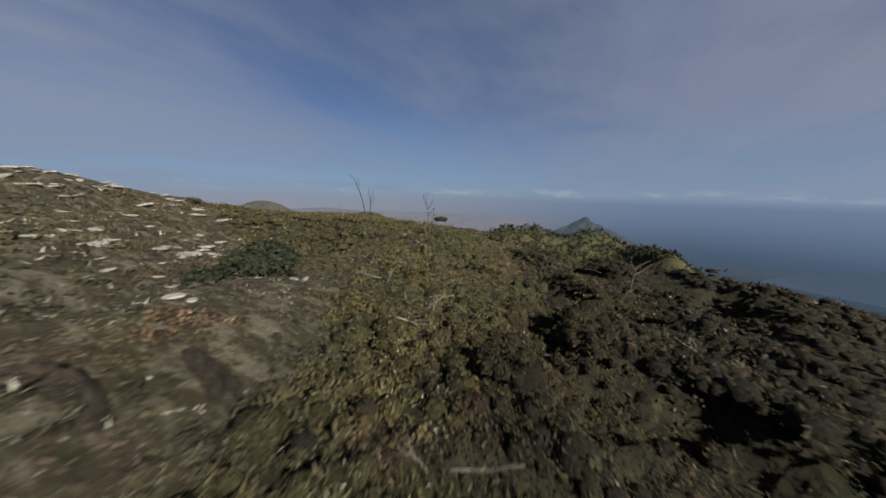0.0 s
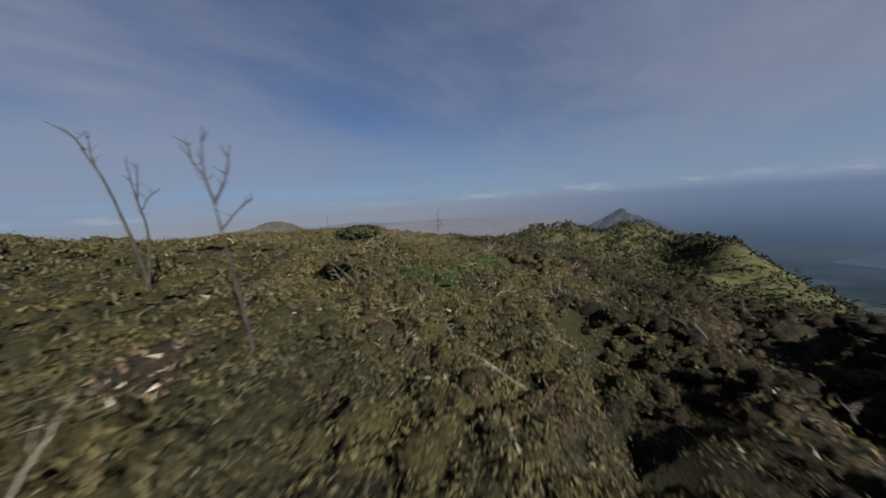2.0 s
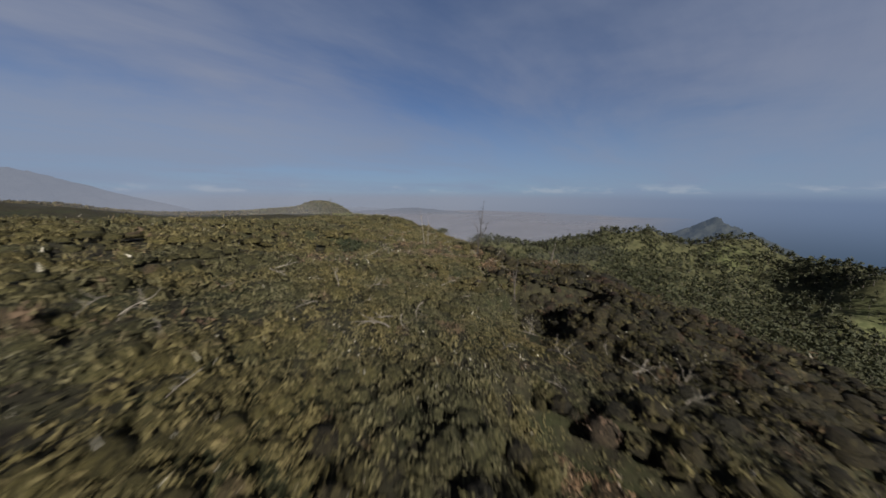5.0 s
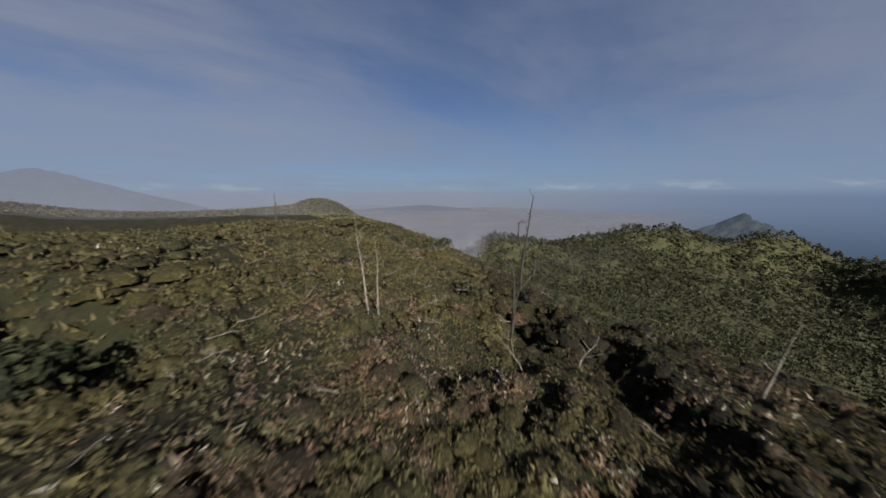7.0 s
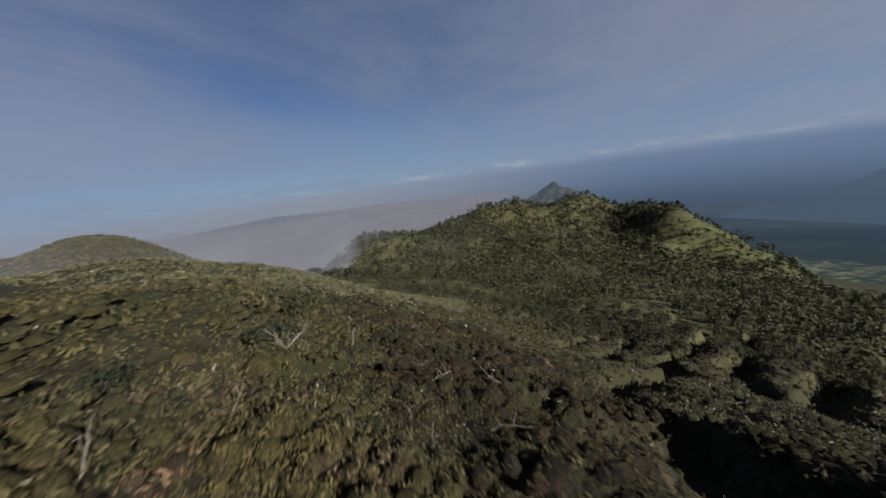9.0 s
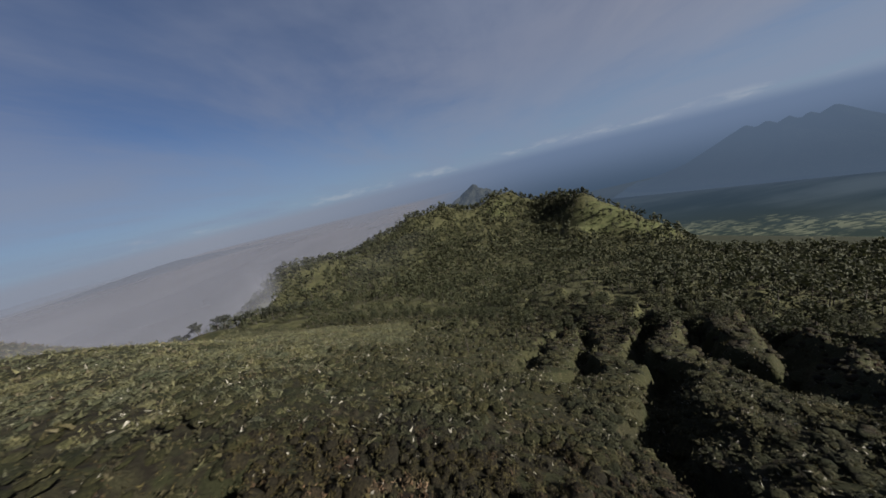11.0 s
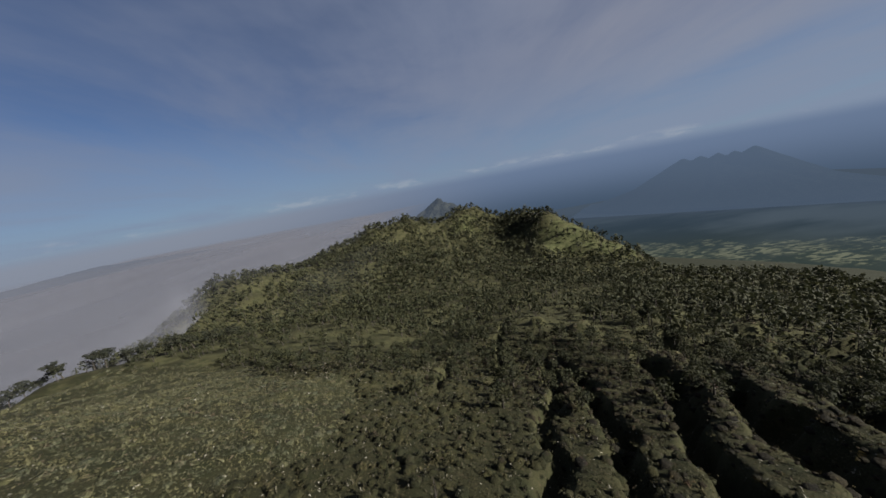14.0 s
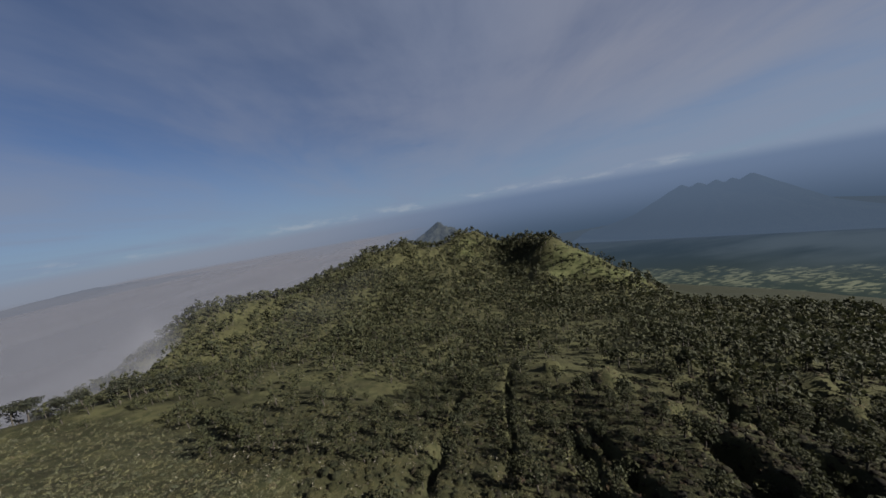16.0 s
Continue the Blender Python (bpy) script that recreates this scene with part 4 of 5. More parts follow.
# ---- trees ----
def tube(points, radii, sides=6):
    """A tapered limb through the points, closed at its end."""
    p = np.asarray(points, float)
    n = len(p)
    t = np.gradient(p, axis=0)
    t /= np.linalg.norm(t, axis=1)[:, None] + 1e-9
    ref = np.array([0.3, 0.9, 0.1]) if abs(t[0] @ np.array([0.3, 0.9, 0.1])) < 0.9 else np.array([1.0, 0, 0])
    a = np.cross(t, ref)
    a /= np.linalg.norm(a, axis=1)[:, None] + 1e-9
    b = np.cross(t, a)
    ang = np.arange(sides) / sides * 2 * np.pi
    v = p[:, None] + np.asarray(radii)[:, None, None] * (np.cos(ang)[None, :, None] * a[:, None] + np.sin(ang)[None, :, None] * b[:, None])
    i = np.arange(n * sides).reshape(n, sides)
    j = np.roll(i, -1, axis=1)
    f = np.stack([i[:-1], j[:-1], j[1:], i[1:]], -1).reshape(-1, 4)
    return v.reshape(-1, 3), f


def limb(start, way, length, rng, n=7, bend=0.25, rise=0.15):
    p, d = [np.array(start, float)], np.array(way, float) / np.linalg.norm(way)
    for _ in range(n - 1):
        d = d + rng.normal(0, bend, 3) * np.array([1, 1, 0.6]) + np.array([0, 0, rise])
        d /= np.linalg.norm(d)
        p.append(p[-1] + d * length / (n - 1))
    return np.array(p)


def bark_mat(a, b):
    def make(n):
        p = n.add("ShaderNodeTexCoord").outputs["Object"]
        g = n.noise(6.0, 5, 0.65, n.scaled(p, 1.0, 1.0, 0.25))
        return principled(n, n.mix(n.span(g, 0.35, 0.68), a, b), 0.85, n.noise(18.0, 4, 0.7, n.scaled(p, 1, 1, 0.2)), 0.6, 0.02)
    return make


BARK = material("grey_bark", bark_mat((0.013, 0.011, 0.009), (0.043, 0.038, 0.031)))
PALE = material("bleached_wood", bark_mat((0.043, 0.038, 0.030), (0.116, 0.105, 0.090)))
CHAR = material("weathered_dark_wood", bark_mat((0.013, 0.011, 0.010), (0.049, 0.043, 0.037)))
CROWN = material("tree_leaves", scrub_mat((0.007, 0.009, 0.005), (0.021, 0.023, 0.011), (0.037, 0.039, 0.021), (0.026, 0.025, 0.016), 0.0, 0.66))


def dead_tree(x, y, height, stems, seed, mat, label, thick=0.11, twigs=5, group="dead trees on the ridge", sink=0.25):
    """A bare tree: stems as (lean x, lean y, share of the height), forked limbs with twigs on the upper part of each."""
    rng = np.random.RandomState(seed)
    top = tagged(new("dead_tree"), label, "dead tree", group)
    top.location = (x, y, float(ground_z(np.array([x]), np.array([y]))[0]))
    for lx, ly, share in stems:
        n = 11
        s = np.linspace(0, 1, n)[:, None]
        hgt = height * share
        p = np.hstack([lx * s ** 1.3 + np.cumsum(rng.normal(0, 0.035, (n, 1)), 0), ly * s ** 1.3 + np.cumsum(rng.normal(0, 0.035, (n, 1)), 0), s * (hgt + sink) - sink])
        rad = thick * share * (1 - 0.86 * s[:, 0]) * (1 + 0.12 * rng.rand(n))
        part("trunk", *tube(p, rad, 7), mat, top)
        for k in range(twigs):
            u = 0.45 + 0.5 * (k + rng.rand()) / twigs
            i = min(int(u * (n - 1)), n - 2)
            az = rng.rand() * 2 * np.pi
            length = hgt * (0.12 + 0.20 * rng.rand()) * (1.5 - u)
            q = limb(p[i], (math.cos(az), math.sin(az), 0.7 + 0.5 * rng.rand()), length, rng, 7, 0.22, 0.12)
            sets = [tube(q, np.linspace(rad[i] * 0.6, 0.008, 7), 5)]
            for m in range(3):
                c = q[2 + m]
                az2 = rng.rand() * 2 * np.pi
                w = limb(c, (math.cos(az2), math.sin(az2), 0.9), length * (0.25 + 0.3 * rng.rand()), rng, 4, 0.25, 0.05)
                sets.append(tube(w, np.linspace(0.014, 0.005, 4), 4))
            part("branch", *join(*sets), mat, top)
    return top


def spread_tree(x, y, height, seed, mat, label, limbs=6, span=1.0, group="dead trees on the ridge"):
    """A low dead tree or bush with crooked limbs that spread from its foot."""
    rng = np.random.RandomState(seed)
    top = tagged(new("dead_shrub"), label, "dead shrub", group)
    top.location = (x, y, float(ground_z(np.array([x]), np.array([y]))[0]))
    for k in range(limbs):
        az = 2 * np.pi * (k + 0.6 * rng.rand()) / limbs
        q = limb((0, 0, -0.15), (math.cos(az) * span, math.sin(az) * span, 1.0), height * (0.8 + 0.5 * rng.rand()), rng, 9, 0.28, 0.05)
        sets = [tube(q, np.linspace(0.028 * height, 0.008, 9), 6)]
        for m in range(4):
            az2 = rng.rand() * 2 * np.pi
            w = limb(q[3 + m], (math.cos(az2), math.sin(az2), 0.7), height * (0.18 + 0.22 * rng.rand()), rng, 5, 0.3, 0.0)
            sets.append(tube(w, np.linspace(0.011 * height, 0.005, 5), 4))
        part("limb", *join(*sets), mat, top)
    return top


DEAD = "bare weathered tree standing in the scrub"
dead_tree(-80.3, 124.2, 7.6, ((-0.75, -0.35, 1.0),), 12, PALE, "straight bleached pole of a dead tree", 0.085, 2)
dead_tree(-79.7, 124.7, 6.0, ((-0.25, -0.1, 1.0),), 13, PALE, "straight bleached pole of a dead tree", 0.08, 1)
dead_tree(-46.6, 78.5, 2.8, ((-0.3, 0.1, 1.0),), 31, PALE, DEAD, 0.09, 3)
dead_tree(-35.0, 74.9, 2.1, ((0.05, 0.1, 1.0),), 32, PALE, "broken grey stump of a dead tree", 0.09, 1)
dead_tree(-30.0, 91.5, 5.4, ((-0.2, 0.1, 1.0), (0.3, 0.1, 0.6)), 33, CHAR, DEAD, 0.09, 4)
dead_tree(-49.1, 66.2, 2.0, ((0.3, 0.1, 1.0),), 34, CHAR, "broken grey stump of a dead tree", 0.08, 2)
dead_tree(-54.4, 113.8, 5.2, ((0.1, 0.1, 1.0), (-0.3, 0.1, 0.8)), 35, CHAR, DEAD, 0.10, 4)
dead_tree(-60.5, 136.5, 4.6, ((0.9, 0.2, 1.0),), 36, PALE, "leaning bleached trunk of a dead tree", 0.10, 2)
dead_tree(-139.6, 135.5, 7.4, ((-0.9, 0.2, 1.0), (0.2, 0.2, 0.6)), 37, CHAR, DEAD, 0.13, 5)
spread_tree(-54.9, 60.2, 2.8, 41, CHAR, "low dead tree with wide crooked limbs", 7, 1.3)
spread_tree(-85.8, 111.3, 1.7, 42, PALE, "bleached dead shrub in the scrub", 6, 1.0)
spread_tree(-108.2, 157.4, 2.6, 43, PALE, "bleached dead shrub with crooked limbs", 7, 0.8)
spread_tree(-98.5, 160.5, 1.9, 44, PALE, "bleached dead shrub with crooked limbs", 6, 0.9)
spread_tree(-16.5, 61.5, 1.6, 45, PALE, "bleached dead shrub in the scrub", 6, 1.0)
dead_tree(-296.6, 442.4, 9.0, ((-1.0, 0.3, 1.0), (0.8, -0.2, 0.85)), 46, PALE, "pale dead tree on the grassy spur", 0.22, 6)
dead_tree(-107.8, 258.1, 6.5, ((0.3, 0.2, 1.0), (-0.4, 0.1, 0.7)), 47, CHAR, "thin dead tree among the slope scrub", 0.14, 6)


def limbed_tree(x, y, facing, limbs, seed, mat, label, twig=0.9, group="dead trees on the ridge", lift=0.0):
    """A dead tree by its limbs: points (across, height) from its foot, with the thickness at the start of each."""
    rng = np.random.RandomState(seed)
    top = tagged(new("dead_tree"), label, "dead tree", group)
    top.location = (x, y, float(ground_z(np.array([x]), np.array([y]))[0]) + lift)
    ca, sa = math.cos(facing), math.sin(facing)
    for k, (line, thick) in enumerate(limbs):
        w = np.cumsum(rng.normal(0, 0.22, len(line))) if k else np.zeros(len(line))
        w = w - w[0]
        line = ((line[0][0], line[0][1] - lift),) + tuple(line[1:]) if k == 0 else line
        p = along([(u * ca - d * sa, u * sa + d * ca, z) for (u, z), d in zip(line, w)], 6)
        p = p + np.cumsum(rng.normal(0, 0.012, p.shape), 0)
        sets = [tube(p, np.linspace(thick, max(0.012, thick * 0.28), len(p)), 7)]
        for i in range(len(p) // 3, len(p), 3):
            for _ in range(2 if k else 0):
                az = rng.rand() * 6.28
                q = limb(p[i], (math.cos(az), math.sin(az), 0.9), twig * (0.4 + 0.6 * rng.rand()), rng, 6, 0.3, 0.08)
                sets.append(tube(q, np.linspace(0.020, 0.005, 6), 4))
        part("limb" if k else "trunk", *join(*sets), mat, top)
    return top


GREY = material("grey_dead_wood", bark_mat((0.007, 0.006, 0.005), (0.026, 0.022, 0.019)))
limbed_tree(-73.65, 132.3, 0.71, ((((0, -0.3), (0.2, 1.2), (0.5, 2.8)), 0.15), (((0.1, 0.7), (0.05, 2.8), (-0.2, 4.3), (-1.2, 5.4)), 0.09),
                                 (((0.5, 2.7), (0.6, 5.1), (0.8, 6.9), (1.0, 9.3)), 0.10), (((0.6, 5.0), (0.35, 5.9), (0.1, 7.5), (0.5, 7.6)), 0.055),
                                 (((0.62, 5.1), (0.9, 5.4), (1.2, 5.9)), 0.055), (((0.5, 2.7), (1.35, 3.8), (1.6, 4.7), (2.1, 5.6)), 0.085),
                                 (((1.35, 3.8), (1.6, 4.2), (2.1, 4.15)), 0.04), (((0.2, 1.3), (0.9, 2.0), (1.7, 1.9)), 0.04)), 21, GREY,
            "tall grey dead tree with forked bare limbs", 0.8, lift=2.0)
limbed_tree(-38.5, 44.7, 0.61, ((((0, -0.3), (-0.5, 3.6), (-1.4, 7.8), (-2.2, 9.8)), 0.13), (((-2.1, 9.6), (-2.6, 10.5), (-3.3, 11.2)), 0.06), (((-1.5, 7.8), (-1.8, 9.2), (-1.7, 10.6)), 0.05),
                                (((-0.1, 1.2), (0.25, 4.2), (0.3, 6.6), (0.1, 8.8)), 0.085), (((0.3, 5.6), (0.8, 6.6), (1.3, 7.0)), 0.045), (((0.28, 6.4), (0.7, 7.6), (1.0, 8.6)), 0.045)), 3, GREY,
            "bare two-stemmed dead tree on the ridge", 1.0)
limbed_tree(-25.0, 44.2, 0.61, ((((0, -0.3), (-0.2, 2.2), (-0.35, 4.2), (-0.5, 6.0)), 0.095), (((-0.5, 5.9), (-0.75, 7.2), (-0.7, 8.8)), 0.055), (((-0.5, 6.0), (0.05, 6.8), (0.45, 8.1)), 0.055),
                                (((-0.4, 4.9), (0.1, 5.6), (0.7, 6.0)), 0.04), (((-0.72, 7.0), (-1.1, 7.6), (-1.2, 8.4)), 0.035)), 8, GREY, "slender forked dead tree on the ridge", 0.8)
limbed_tree(4.6, 46.8, 0.55, ((((0, -0.3), (0.05, 1.6), (0.25, 3.4)), 0.15), (((0.25, 3.3), (0.9, 3.9), (2.3, 4.7)), 0.11), (((0.15, 2.6), (1.6, 3.3), (2.4, 3.9), (3.8, 4.6)), 0.09),
                              (((0.25, 3.3), (-0.2, 4.2), (-0.1, 5.0)), 0.05)), 22, CHAR, "dark dead tree with two slanting limbs", 0.6)


def bush(x, y, r, h, seed, label, stem=0.0, k=420, mat=None):
    """A round dense bush; with a stem it stands clear of the ground like a small tree."""
    rng = np.random.RandomState(seed)
    top = tagged(new("bush"), label, "bush", "round bushes on the ridge")
    top.location = (x, y, float(ground_z(np.array([x]), np.array([y]))[0]))
    d = rng.normal(0, 1, (k, 3))
    d /= np.linalg.norm(d, axis=1)[:, None]
    d[:, 2] = np.where(d[:, 2] < -0.35, -d[:, 2], d[:, 2])
    lump = 1 + 0.16 * np.sin(4 * np.arctan2(d[:, 1], d[:, 0]) + seed) + 0.12 * np.sin(5 * d[:, 2] + 2 * seed)
    rr = (0.62 + 0.42 * rng.rand(k) ** 0.5) * lump
    pos = np.stack([d[:, 0] * r * rr, d[:, 1] * r * rr, stem + h * (0.42 + 0.55 * d[:, 2] * rr)], -1)
    size = min(r * 0.26, 0.42) * (0.7 + 0.6 * rng.rand(k))
    part("foliage", *leaves(pos, d, size, size * 0.55, rng), mat or BUSH, top, smooth_shade=False)
    for i in range(4):
        az = rng.rand() * 6.28
        q = limb((0, 0, -0.2), (0.5 * math.cos(az), 0.5 * math.sin(az), 1), stem + h * 0.75, rng, 7, 0.15, 0.05)
        part("stem", *tube(q, np.linspace(0.05 + 0.02 * r, 0.015, 7), 6), BARK, top)
    return top


bush(-25.6, 15.8, 3.1, 2.5, 1, "wide dark green bush on the stony moor", k=2200)
bush(-24.0, 10.8, 1.3, 1.1, 2, "dark green bush on the stony moor", k=260)
bush(-27.4, 52.6, 1.25, 1.1, 3, "flat-topped dark green bush on thin crooked stems", 3.4, 800)
bush(-81.3, 109.0, 2.3, 2.0, 4, "round dark green bush among the scrub")
bush(-113.6, 164.5, 1.9, 2.3, 5, "round dark bush on the crest", 0.3)
bush(-111.0, 158.0, 1.6, 1.4, 6, "low dark bush on the crest")
bush(-104.0, 165.5, 1.5, 1.3, 7, "green bush on the brow of the slope", k=300)
bush(-112.0, 148.5, 1.4, 1.1, 8, "green bush among the scrub", k=280)


def live_tree(height, seed, leaves_n=11, blobs=6, spread=0.30, leaf=0.115):
    """Meshes of a tree: trunk with limbs, and a ragged crown of leaf sprays."""
    rng = np.random.RandomState(seed)
    n = 7
    s = np.linspace(0, 1, n)[:, None]
    p = np.hstack([np.cumsum(rng.normal(0, 0.03 * height, (n, 2)), 0) * s, s * height * 0.8 - 0.05 * height * (1 - s)])
    sets = [tube(p, 0.035 * height * (1 - 0.75 * s[:, 0]), 6)]
    pos, nrm = [], []
    for k in range(blobs):
        u = 0.45 + 0.55 * (k + 0.4) / blobs
        az = 2.4 * k + rng.rand()
        out = spread * height * (0.35 + 0.65 * rng.rand()) * (1.25 - 0.75 * u)
        base = p[min(int(u * 0.8 * (n - 1)), n - 1)]
        c = np.array([base[0] + out * math.cos(az), base[1] + out * math.sin(az), u * height])
        sets.append(tube(np.array([base, (base + c) / 2 + [0, 0, -0.03 * height], c]), np.array([0.014, 0.010, 0.004]) * height, 4))
        d = rng.normal(0, 1, (leaves_n, 3))
        d /= np.linalg.norm(d, axis=1)[:, None]
        rad = height * (0.15 + 0.09 * rng.rand())
        pos.append(c + d * rad * np.array([1, 1, 0.62]) * (0.6 + 0.5 * rng.rand(leaves_n, 1)))
        nrm.append(d)
    pos, nrm = np.vstack(pos), np.vstack(nrm)
    size = height * leaf * (0.7 + 0.7 * rng.rand(len(pos)))
    return join(*sets), leaves(pos, nrm, size, size * 0.6, rng)


KINDS = [live_tree(1.0, 60 + i, 26, 9 + i % 4, 0.30 + 0.05 * (i % 3), 0.10) for i in range(6)]
MIDDLING = [live_tree(1.0, 80 + i, 6, 7, 0.32 + 0.05 * (i % 3), 0.20) for i in range(6)]
DISTANT = [live_tree(1.0, 90 + i, 4, 4, 0.28 + 0.04 * (i % 3), 0.30) for i in range(6)]


BOLES = [tube(np.array([(0.01 * i - 0.03, 0, -0.06), (0.0, 0.03, 0.75)]), np.array([0.036, 0.012]), 4) for i in range(6)]


def tree_thing(i):
    top = tagged(new("tree"), "small dark green tree on the open slope", "tree", "trees on the slope")
    part("trunk", *KINDS[i][0], BARK, top)
    part("crown", *KINDS[i][1], CROWN, top, smooth_shade=False)
    return top


PINE = material("pine_needles", scrub_mat((0.007, 0.008, 0.006), (0.015, 0.017, 0.011), (0.026, 0.028, 0.018), (0.021, 0.021, 0.015), 0.0, 0.70))


def umbrella_pine(x, y, height, seed):
    """A dark pine with a bare leaning trunk and a flat crown in layers."""
    rng = np.random.RandomState(seed)
    top = tagged(new("pine_tree"), "dark flat-crowned pine on the foggy rim", "tree", "pines along the rim")
    top.location = (x, y, float(ground_z(np.array([x]), np.array([y]))[0]))
    lean = rng.normal(0, 0.10, 2) * height
    s_ = np.linspace(0, 1, 8)[:, None]
    p = np.hstack([lean * s_ ** 1.5 + np.cumsum(rng.normal(0, 0.010 * height, (8, 2)), 0), s_ * 0.82 * height - 0.4 * (1 - s_)])
    part("trunk", *tube(p, 0.028 * height * (1 - 0.7 * s_[:, 0]), 6), BARK, top)
    for k in range(8):
        az, out = 2.4 * k + rng.rand(), height * (0.10 + 0.26 * rng.rand())
        base = p[4 + k % 4]
        c = np.array([base[0] + out * math.cos(az), base[1] + out * math.sin(az), height * (0.58 + 0.34 * rng.rand())])
        part("limb", *tube(np.array([base, (base + c) / 2 + [0, 0, 0.02 * height], c]), np.array([0.012, 0.008, 0.004]) * height, 5), BARK, top)
        d = rng.normal(0, 1, (46, 3))
        d /= np.linalg.norm(d, axis=1)[:, None]
        pos = c + d * height * (0.13 + 0.05 * rng.rand()) * np.array([1.3, 1.3, 0.60]) * (0.45 + 0.65 * rng.rand(46, 1))
        size = 0.095 * height * (0.7 + 0.6 * rng.rand(46))
        part("foliage", *leaves(pos, d, size, size * 0.6, rng), PINE, top, smooth_shade=False)
    return top


for k in range(22):
    u = k / 21
    umbrella_pine(-446 + 96 * u + 9 * math.sin(7.3 * k), 398 + 126 * u + 10 * math.sin(4.1 * k + 1), 12 + 6 * abs(math.sin(3.7 * k)), 300 + k)


def wooded(x, y):
    """How thickly trees stand, 0 to 1."""
    w = (0.90 + 0.20 * (1 - smooth(y, 440, 520))) * smooth(y + 0.35 * (x + 100), 300, 370)
    w = np.maximum(w, 1.1 * smooth(y + 0.3 * x, 235, 310) * smooth(x, -20, 50))
    rim = smooth(-x - 0.1 * (y - 430), 330, 372) * smooth(y, 400, 450)
    w = np.maximum(w, rim)
    w = np.maximum(w * (1 - 0.97 * meadow(x, y)), rim)
    w = w * (0.80 + 0.65 * vnoise(x, y, 46, 2)) * (0.9 + 0.3 * vnoise(x, y, 130, 4))
    bare = (np.hypot((x - 237) / 105, (y - 1030) / 90) < 1)
    return np.where(bare, 0.30 * w, w) * (1 - smooth(mounds(x, y), 0.1, 0.5))


TR = np.random.RandomState(21)
tx, ty = scatter(-620, 760, 150, 1400, 10.4, TR)
dens = wooded(tx, ty)
ok = (TR.rand(len(tx)) < 0.92 * dens) & (land(tx, ty) > -400)
tx, ty = tx[ok], ty[ok]
th = (9.0 + 8.5 * TR.rand(len(tx)) ** 1.3) * (0.66 + 0.46 * smooth(ty + 0.5 * tx, 300, 560)) * (1 + 0.15 * smooth(ty, 750, 950))
tz = ground_z(tx, ty)
turn = TR.rand(len(tx)) * 2 * np.pi
off = np.hypot(tx + 90, ty - 260)
near = np.nonzero((ty < 500) & (tx > -440) & (tx < 170))[0]
near = near[np.argsort(off[near])][:280]
firsts = {}
for k in near:
    i = int(k) % 6
    wide = th[k] * (0.9 + 0.35 * ((k * 7) % 10) / 10)
    m = Matrix.LocRotScale((tx[k], ty[k], tz[k] - 0.1), Euler((0, 0, turn[k])), (wide, wide, th[k] * 0.95))
    if i not in firsts:
        firsts[i] = tree_thing(i)
        firsts[i].matrix_basis = m
    else:
        t_ = copy_thing(firsts[i], pose(0, 0, 0))
        t_.matrix_basis = m
rest = np.setdiff1d(np.arange(len(tx)), near)
wood_v, wood_f, bole_v, bole_f, ov, ob_ = [], [], [], [], 0, 0
for i in range(12):
    sel = rest[(rest % 6 == i % 6) & ((off[rest] < 480) == (i < 6))]
    c, s = np.cos(turn[sel]), np.sin(turn[sel])
    for (v, f), vs, fs, crown in (((MIDDLING if i < 6 else DISTANT)[i % 6][1], wood_v, wood_f, True), (BOLES[i % 6], bole_v, bole_f, False)):
        q = v[None] * th[sel][:, None, None]
        w = np.stack([tx[sel][:, None] + q[..., 0] * c[:, None] - q[..., 1] * s[:, None], ty[sel][:, None] + q[..., 0] * s[:, None] + q[..., 1] * c[:, None],
                      tz[sel][:, None] + q[..., 2]], -1)
        o = ov if crown else ob_
        fs.append((f[None] + (o + np.arange(len(sel)) * len(v))[:, None, None]).reshape(-1, f.shape[1]))
        vs.append(w.reshape(-1, 3))
        if crown:
            ov += len(sel) * len(v)
        else:
            ob_ += len(sel) * len(v)
woods = stuff("woods", (np.vstack(wood_v), np.vstack(wood_f)), CROWN, "open woodland of dark trees over hill and slope", "woods")
mesh_object("trunk", np.vstack(bole_v), np.vstack(bole_f), BARK, woods)


# ---- worn earth banks on the moor, dark as shaded crevices ----
def shaded_earth_mat(n):
    p = place(n)
    # bare earth with the shade of a crevice put into its colour
    return principled(n, n.mix(n.span(n.noise(3.0, 5, 0.65, p), 0.38, 0.66), (0.010, 0.008, 0.006), (0.026, 0.021, 0.015)), 0.95, n.noise(9.0, 5, 0.7, p), 0.9, 0.08, 0.1)


SHADED_EARTH = material("shaded_bare_earth", shaded_earth_mat)


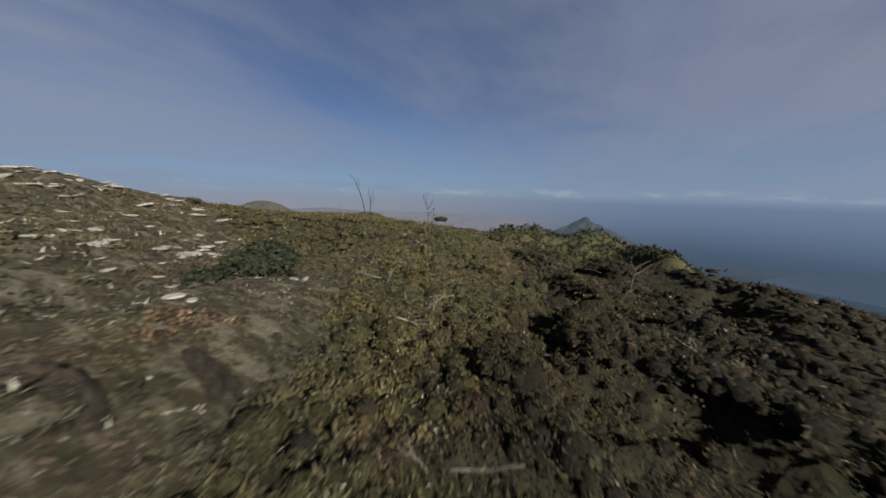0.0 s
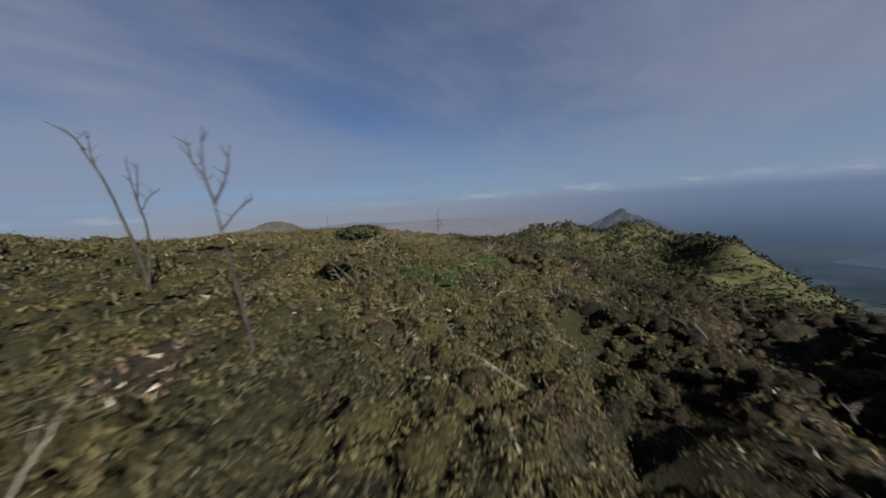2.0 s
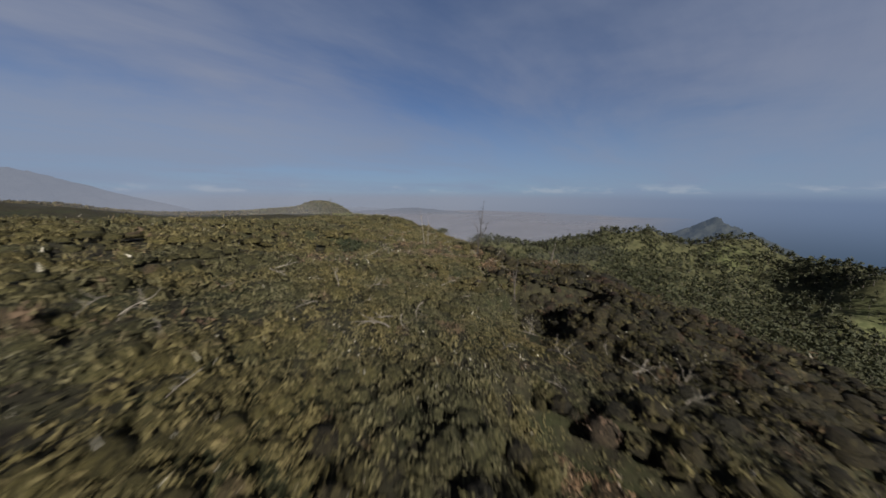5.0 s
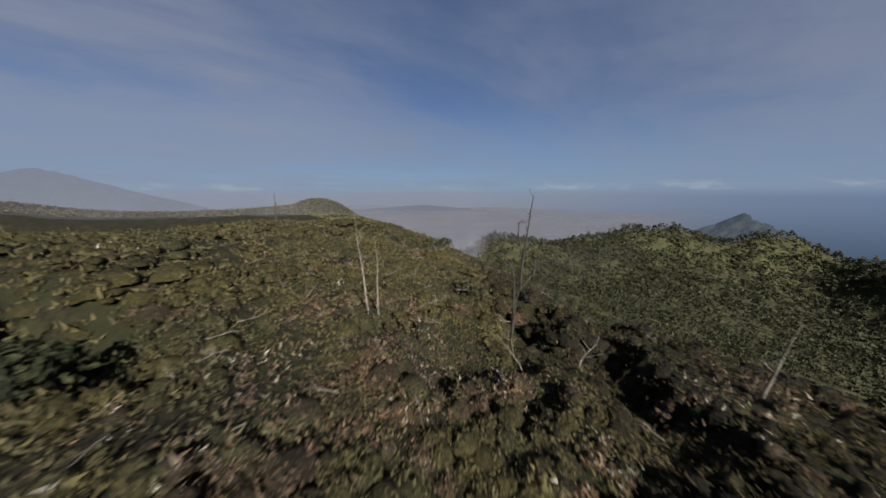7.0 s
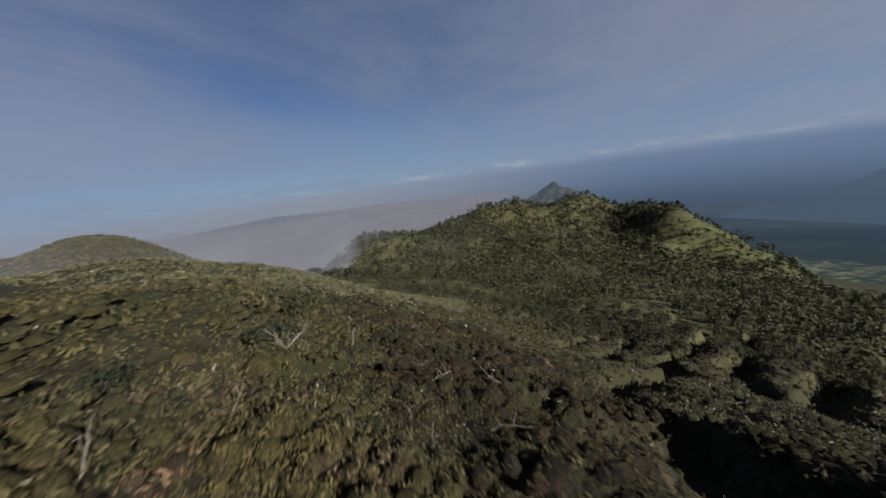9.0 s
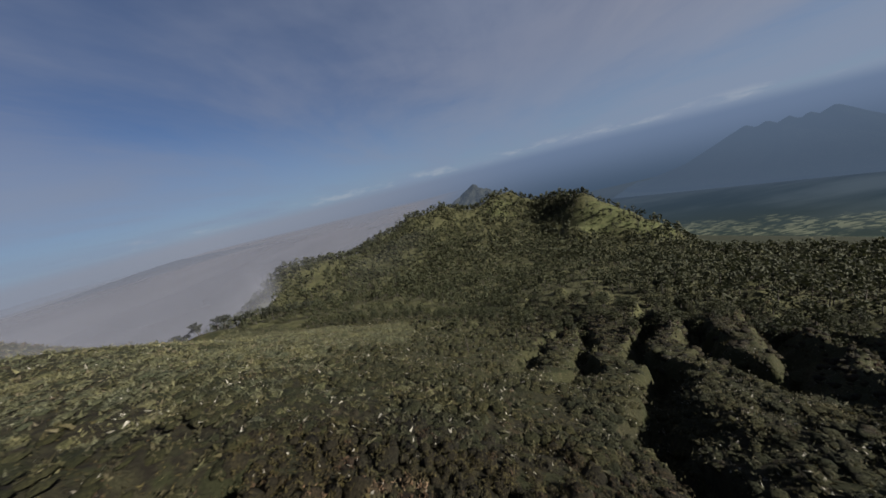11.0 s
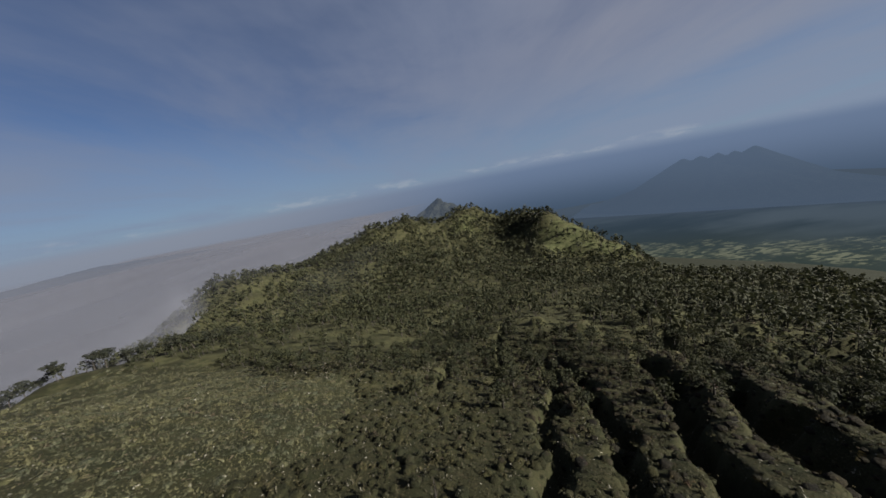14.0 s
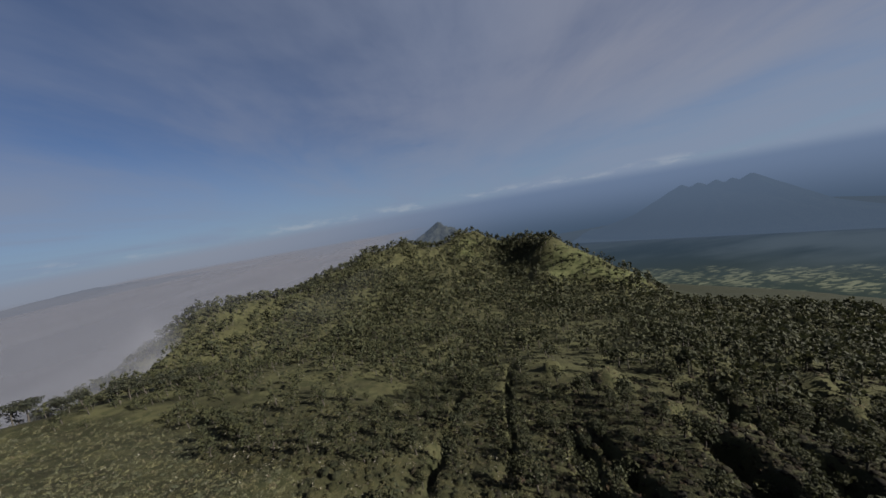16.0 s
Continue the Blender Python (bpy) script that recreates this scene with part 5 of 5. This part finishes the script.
def earth_bank(line, height, seed):
    """A low step where the turf has torn away, in place of a crevice: lip, undercut face and floor of bare earth,
    darkened for the crevice's shade.
    """
    rng = np.random.RandomState(seed)
    p = along(line, 9)
    n = len(p)
    side = np.stack([np.gradient(p[:, 1]), -np.gradient(p[:, 0])], -1)
    side /= np.linalg.norm(side, axis=1)[:, None]
    grow = np.sin(np.linspace(0.08, np.pi - 0.08, n))
    rows_ = []
    for off, up in ((-0.45, 0.02), (-0.10, 1.0), (0.04, 0.92), (-0.06, 0.30), (0.10, 0.10), (0.55, 0.03)):
        q = p + side * (off * (0.4 + 0.6 * grow) + rng.normal(0, 0.04, n))[:, None]
        z, _ = on_ground(q[:, 0], q[:, 1])
        rows_.append(np.c_[q, z + 0.03 + height * up * grow * (0.8 + 0.4 * rng.rand(n))])
    v = np.stack(rows_, 0).reshape(-1, 3)
    i = np.arange(6 * n).reshape(6, n)
    f = np.stack([i[:-1, :-1], i[:-1, 1:], i[1:, 1:], i[1:, :-1]], -1).reshape(-1, 4)
    ob = mesh_object("earth_bank", v, f, SHADED_EARTH)
    return tagged(ob, "torn turf bank of bare earth, coloured dark like a shaded crevice", "bank", "earth banks on the moor")


earth_bank(((-15.6, 0.9), (-14.3, 1.8), (-13.1, 2.2), (-11.6, 2.2), (-10.2, 1.9)), 0.42, 1)
earth_bank(((-13.9, 5.4), (-12.5, 5.2), (-11.1, 5.1), (-9.8, 4.7), (-8.5, 4.7)), 0.34, 2)


# ---- stones and fallen wood ----
def stone_mat(n):
    p = place(n)
    g = n.noise(3.0, 6, 0.6, p)
    c = n.mix(n.span(g, 0.35, 0.65), (0.086, 0.082, 0.071), (0.172, 0.163, 0.144))
    c = n.mix(n.span(n.noise(9.0, 4, 0.6, p), 0.6, 0.7), c, (0.060, 0.056, 0.043))
    return principled(n, c, 0.9, n.noise(14.0, 6, 0.7, p), 0.5, 0.05)


STONE = material("pale_lichen_stone", stone_mat)


def stone_mesh(seed):
    bm = bmesh.new()
    bmesh.ops.create_icosphere(bm, subdivisions=2, radius=0.5)
    rng = np.random.RandomState(seed)
    k = rng.rand(3) * 9
    for v in bm.verts:
        n_ = noise.noise(v.co * 2.2 + Vector(k)) * 0.22
        v.co = v.co * (1 + n_)
        v.co.z = max(min(v.co.z, 0.26 + 0.1 * n_), -0.3)
    me = bpy.data.meshes.new("stone")
    bm.to_mesh(me)
    bm.free()
    me.materials.append(STONE)
    return me


STONES = [stone_mesh(90 + i) for i in range(6)]
SR = np.random.RandomState(5)
placed = 0
while placed < 150:
    sx, sy = SR.uniform(-90, -6), SR.uniform(-6, 34)
    if moor(np.array([sx]), np.array([sy]))[0] < 0.5 + 0.4 * SR.rand() or path_gap(np.array([sx]), np.array([sy]))[0] < 15:
        continue
    size = SR.uniform(0.3, 0.8) * (1.0 if sx > -35 else 1.7)
    st = tagged(new("stone", STONES[placed % 6]), "flat pale weathered stone on the moor", "stone", "stones on the moor")
    st.matrix_basis = Matrix.LocRotScale((sx, sy, float(ground_z(np.array([sx]), np.array([sy]))[0]) + 0.08 * size), Euler((SR.normal(0, .12), SR.normal(0, .12), SR.rand() * 6.28)),
                                         (size * SR.uniform(1.4, 3.0), size, size * SR.uniform(0.3, 0.5)))
    placed += 1


def stick_mesh(seed):
    rng = np.random.RandomState(seed)
    q = limb((-0.7, 0, 0.05), (1, 0.2, 0.25), 1.7, rng, 8, 0.28, -0.02)
    sets = [tube(q, np.linspace(0.035, 0.008, 8), 5)]
    for m in range(3):
        w = limb(q[2 + m], (0.4, rng.normal(), 0.8), 0.5 + 0.4 * rng.rand(), rng, 5, 0.3, 0.0)
        sets.append(tube(w, np.linspace(0.018, 0.005, 5), 4))
    v, f = join(*sets)
    ob = mesh_object("fallen_branch", v, f, PALE)
    return ob


FIRST_STICKS = [stick_mesh(200 + i) for i in range(6)]
SK = np.random.RandomState(15)
for k in range(260):
    while True:
        sx, sy = SK.uniform(-125, 15), SK.uniform(5, 175)
        g = path_gap(np.array([sx]), np.array([sy]), LOWEST)[0]
        if 0.5 < g < 15 and moor(np.array([sx]), np.array([sy]))[0] < 0.6:
            break
    m = Matrix.LocRotScale((sx, sy, float(ground_z(np.array([sx]), np.array([sy]))[0]) + SK.uniform(0.45, 0.95)),
                           Euler((SK.normal(0, .3), SK.normal(0, .3), SK.rand() * 6.28)), (SK.uniform(0.5, 1.5),) * 3)
    if k < 6:
        ob = FIRST_STICKS[k]
        ob.matrix_basis = m
    else:
        ob = new("fallen_branch", FIRST_STICKS[k % 6].data)
        ob.matrix_basis = m
    tagged(ob, "bleached crooked branch caught in the scrub", "branch", "fallen branches in the scrub")
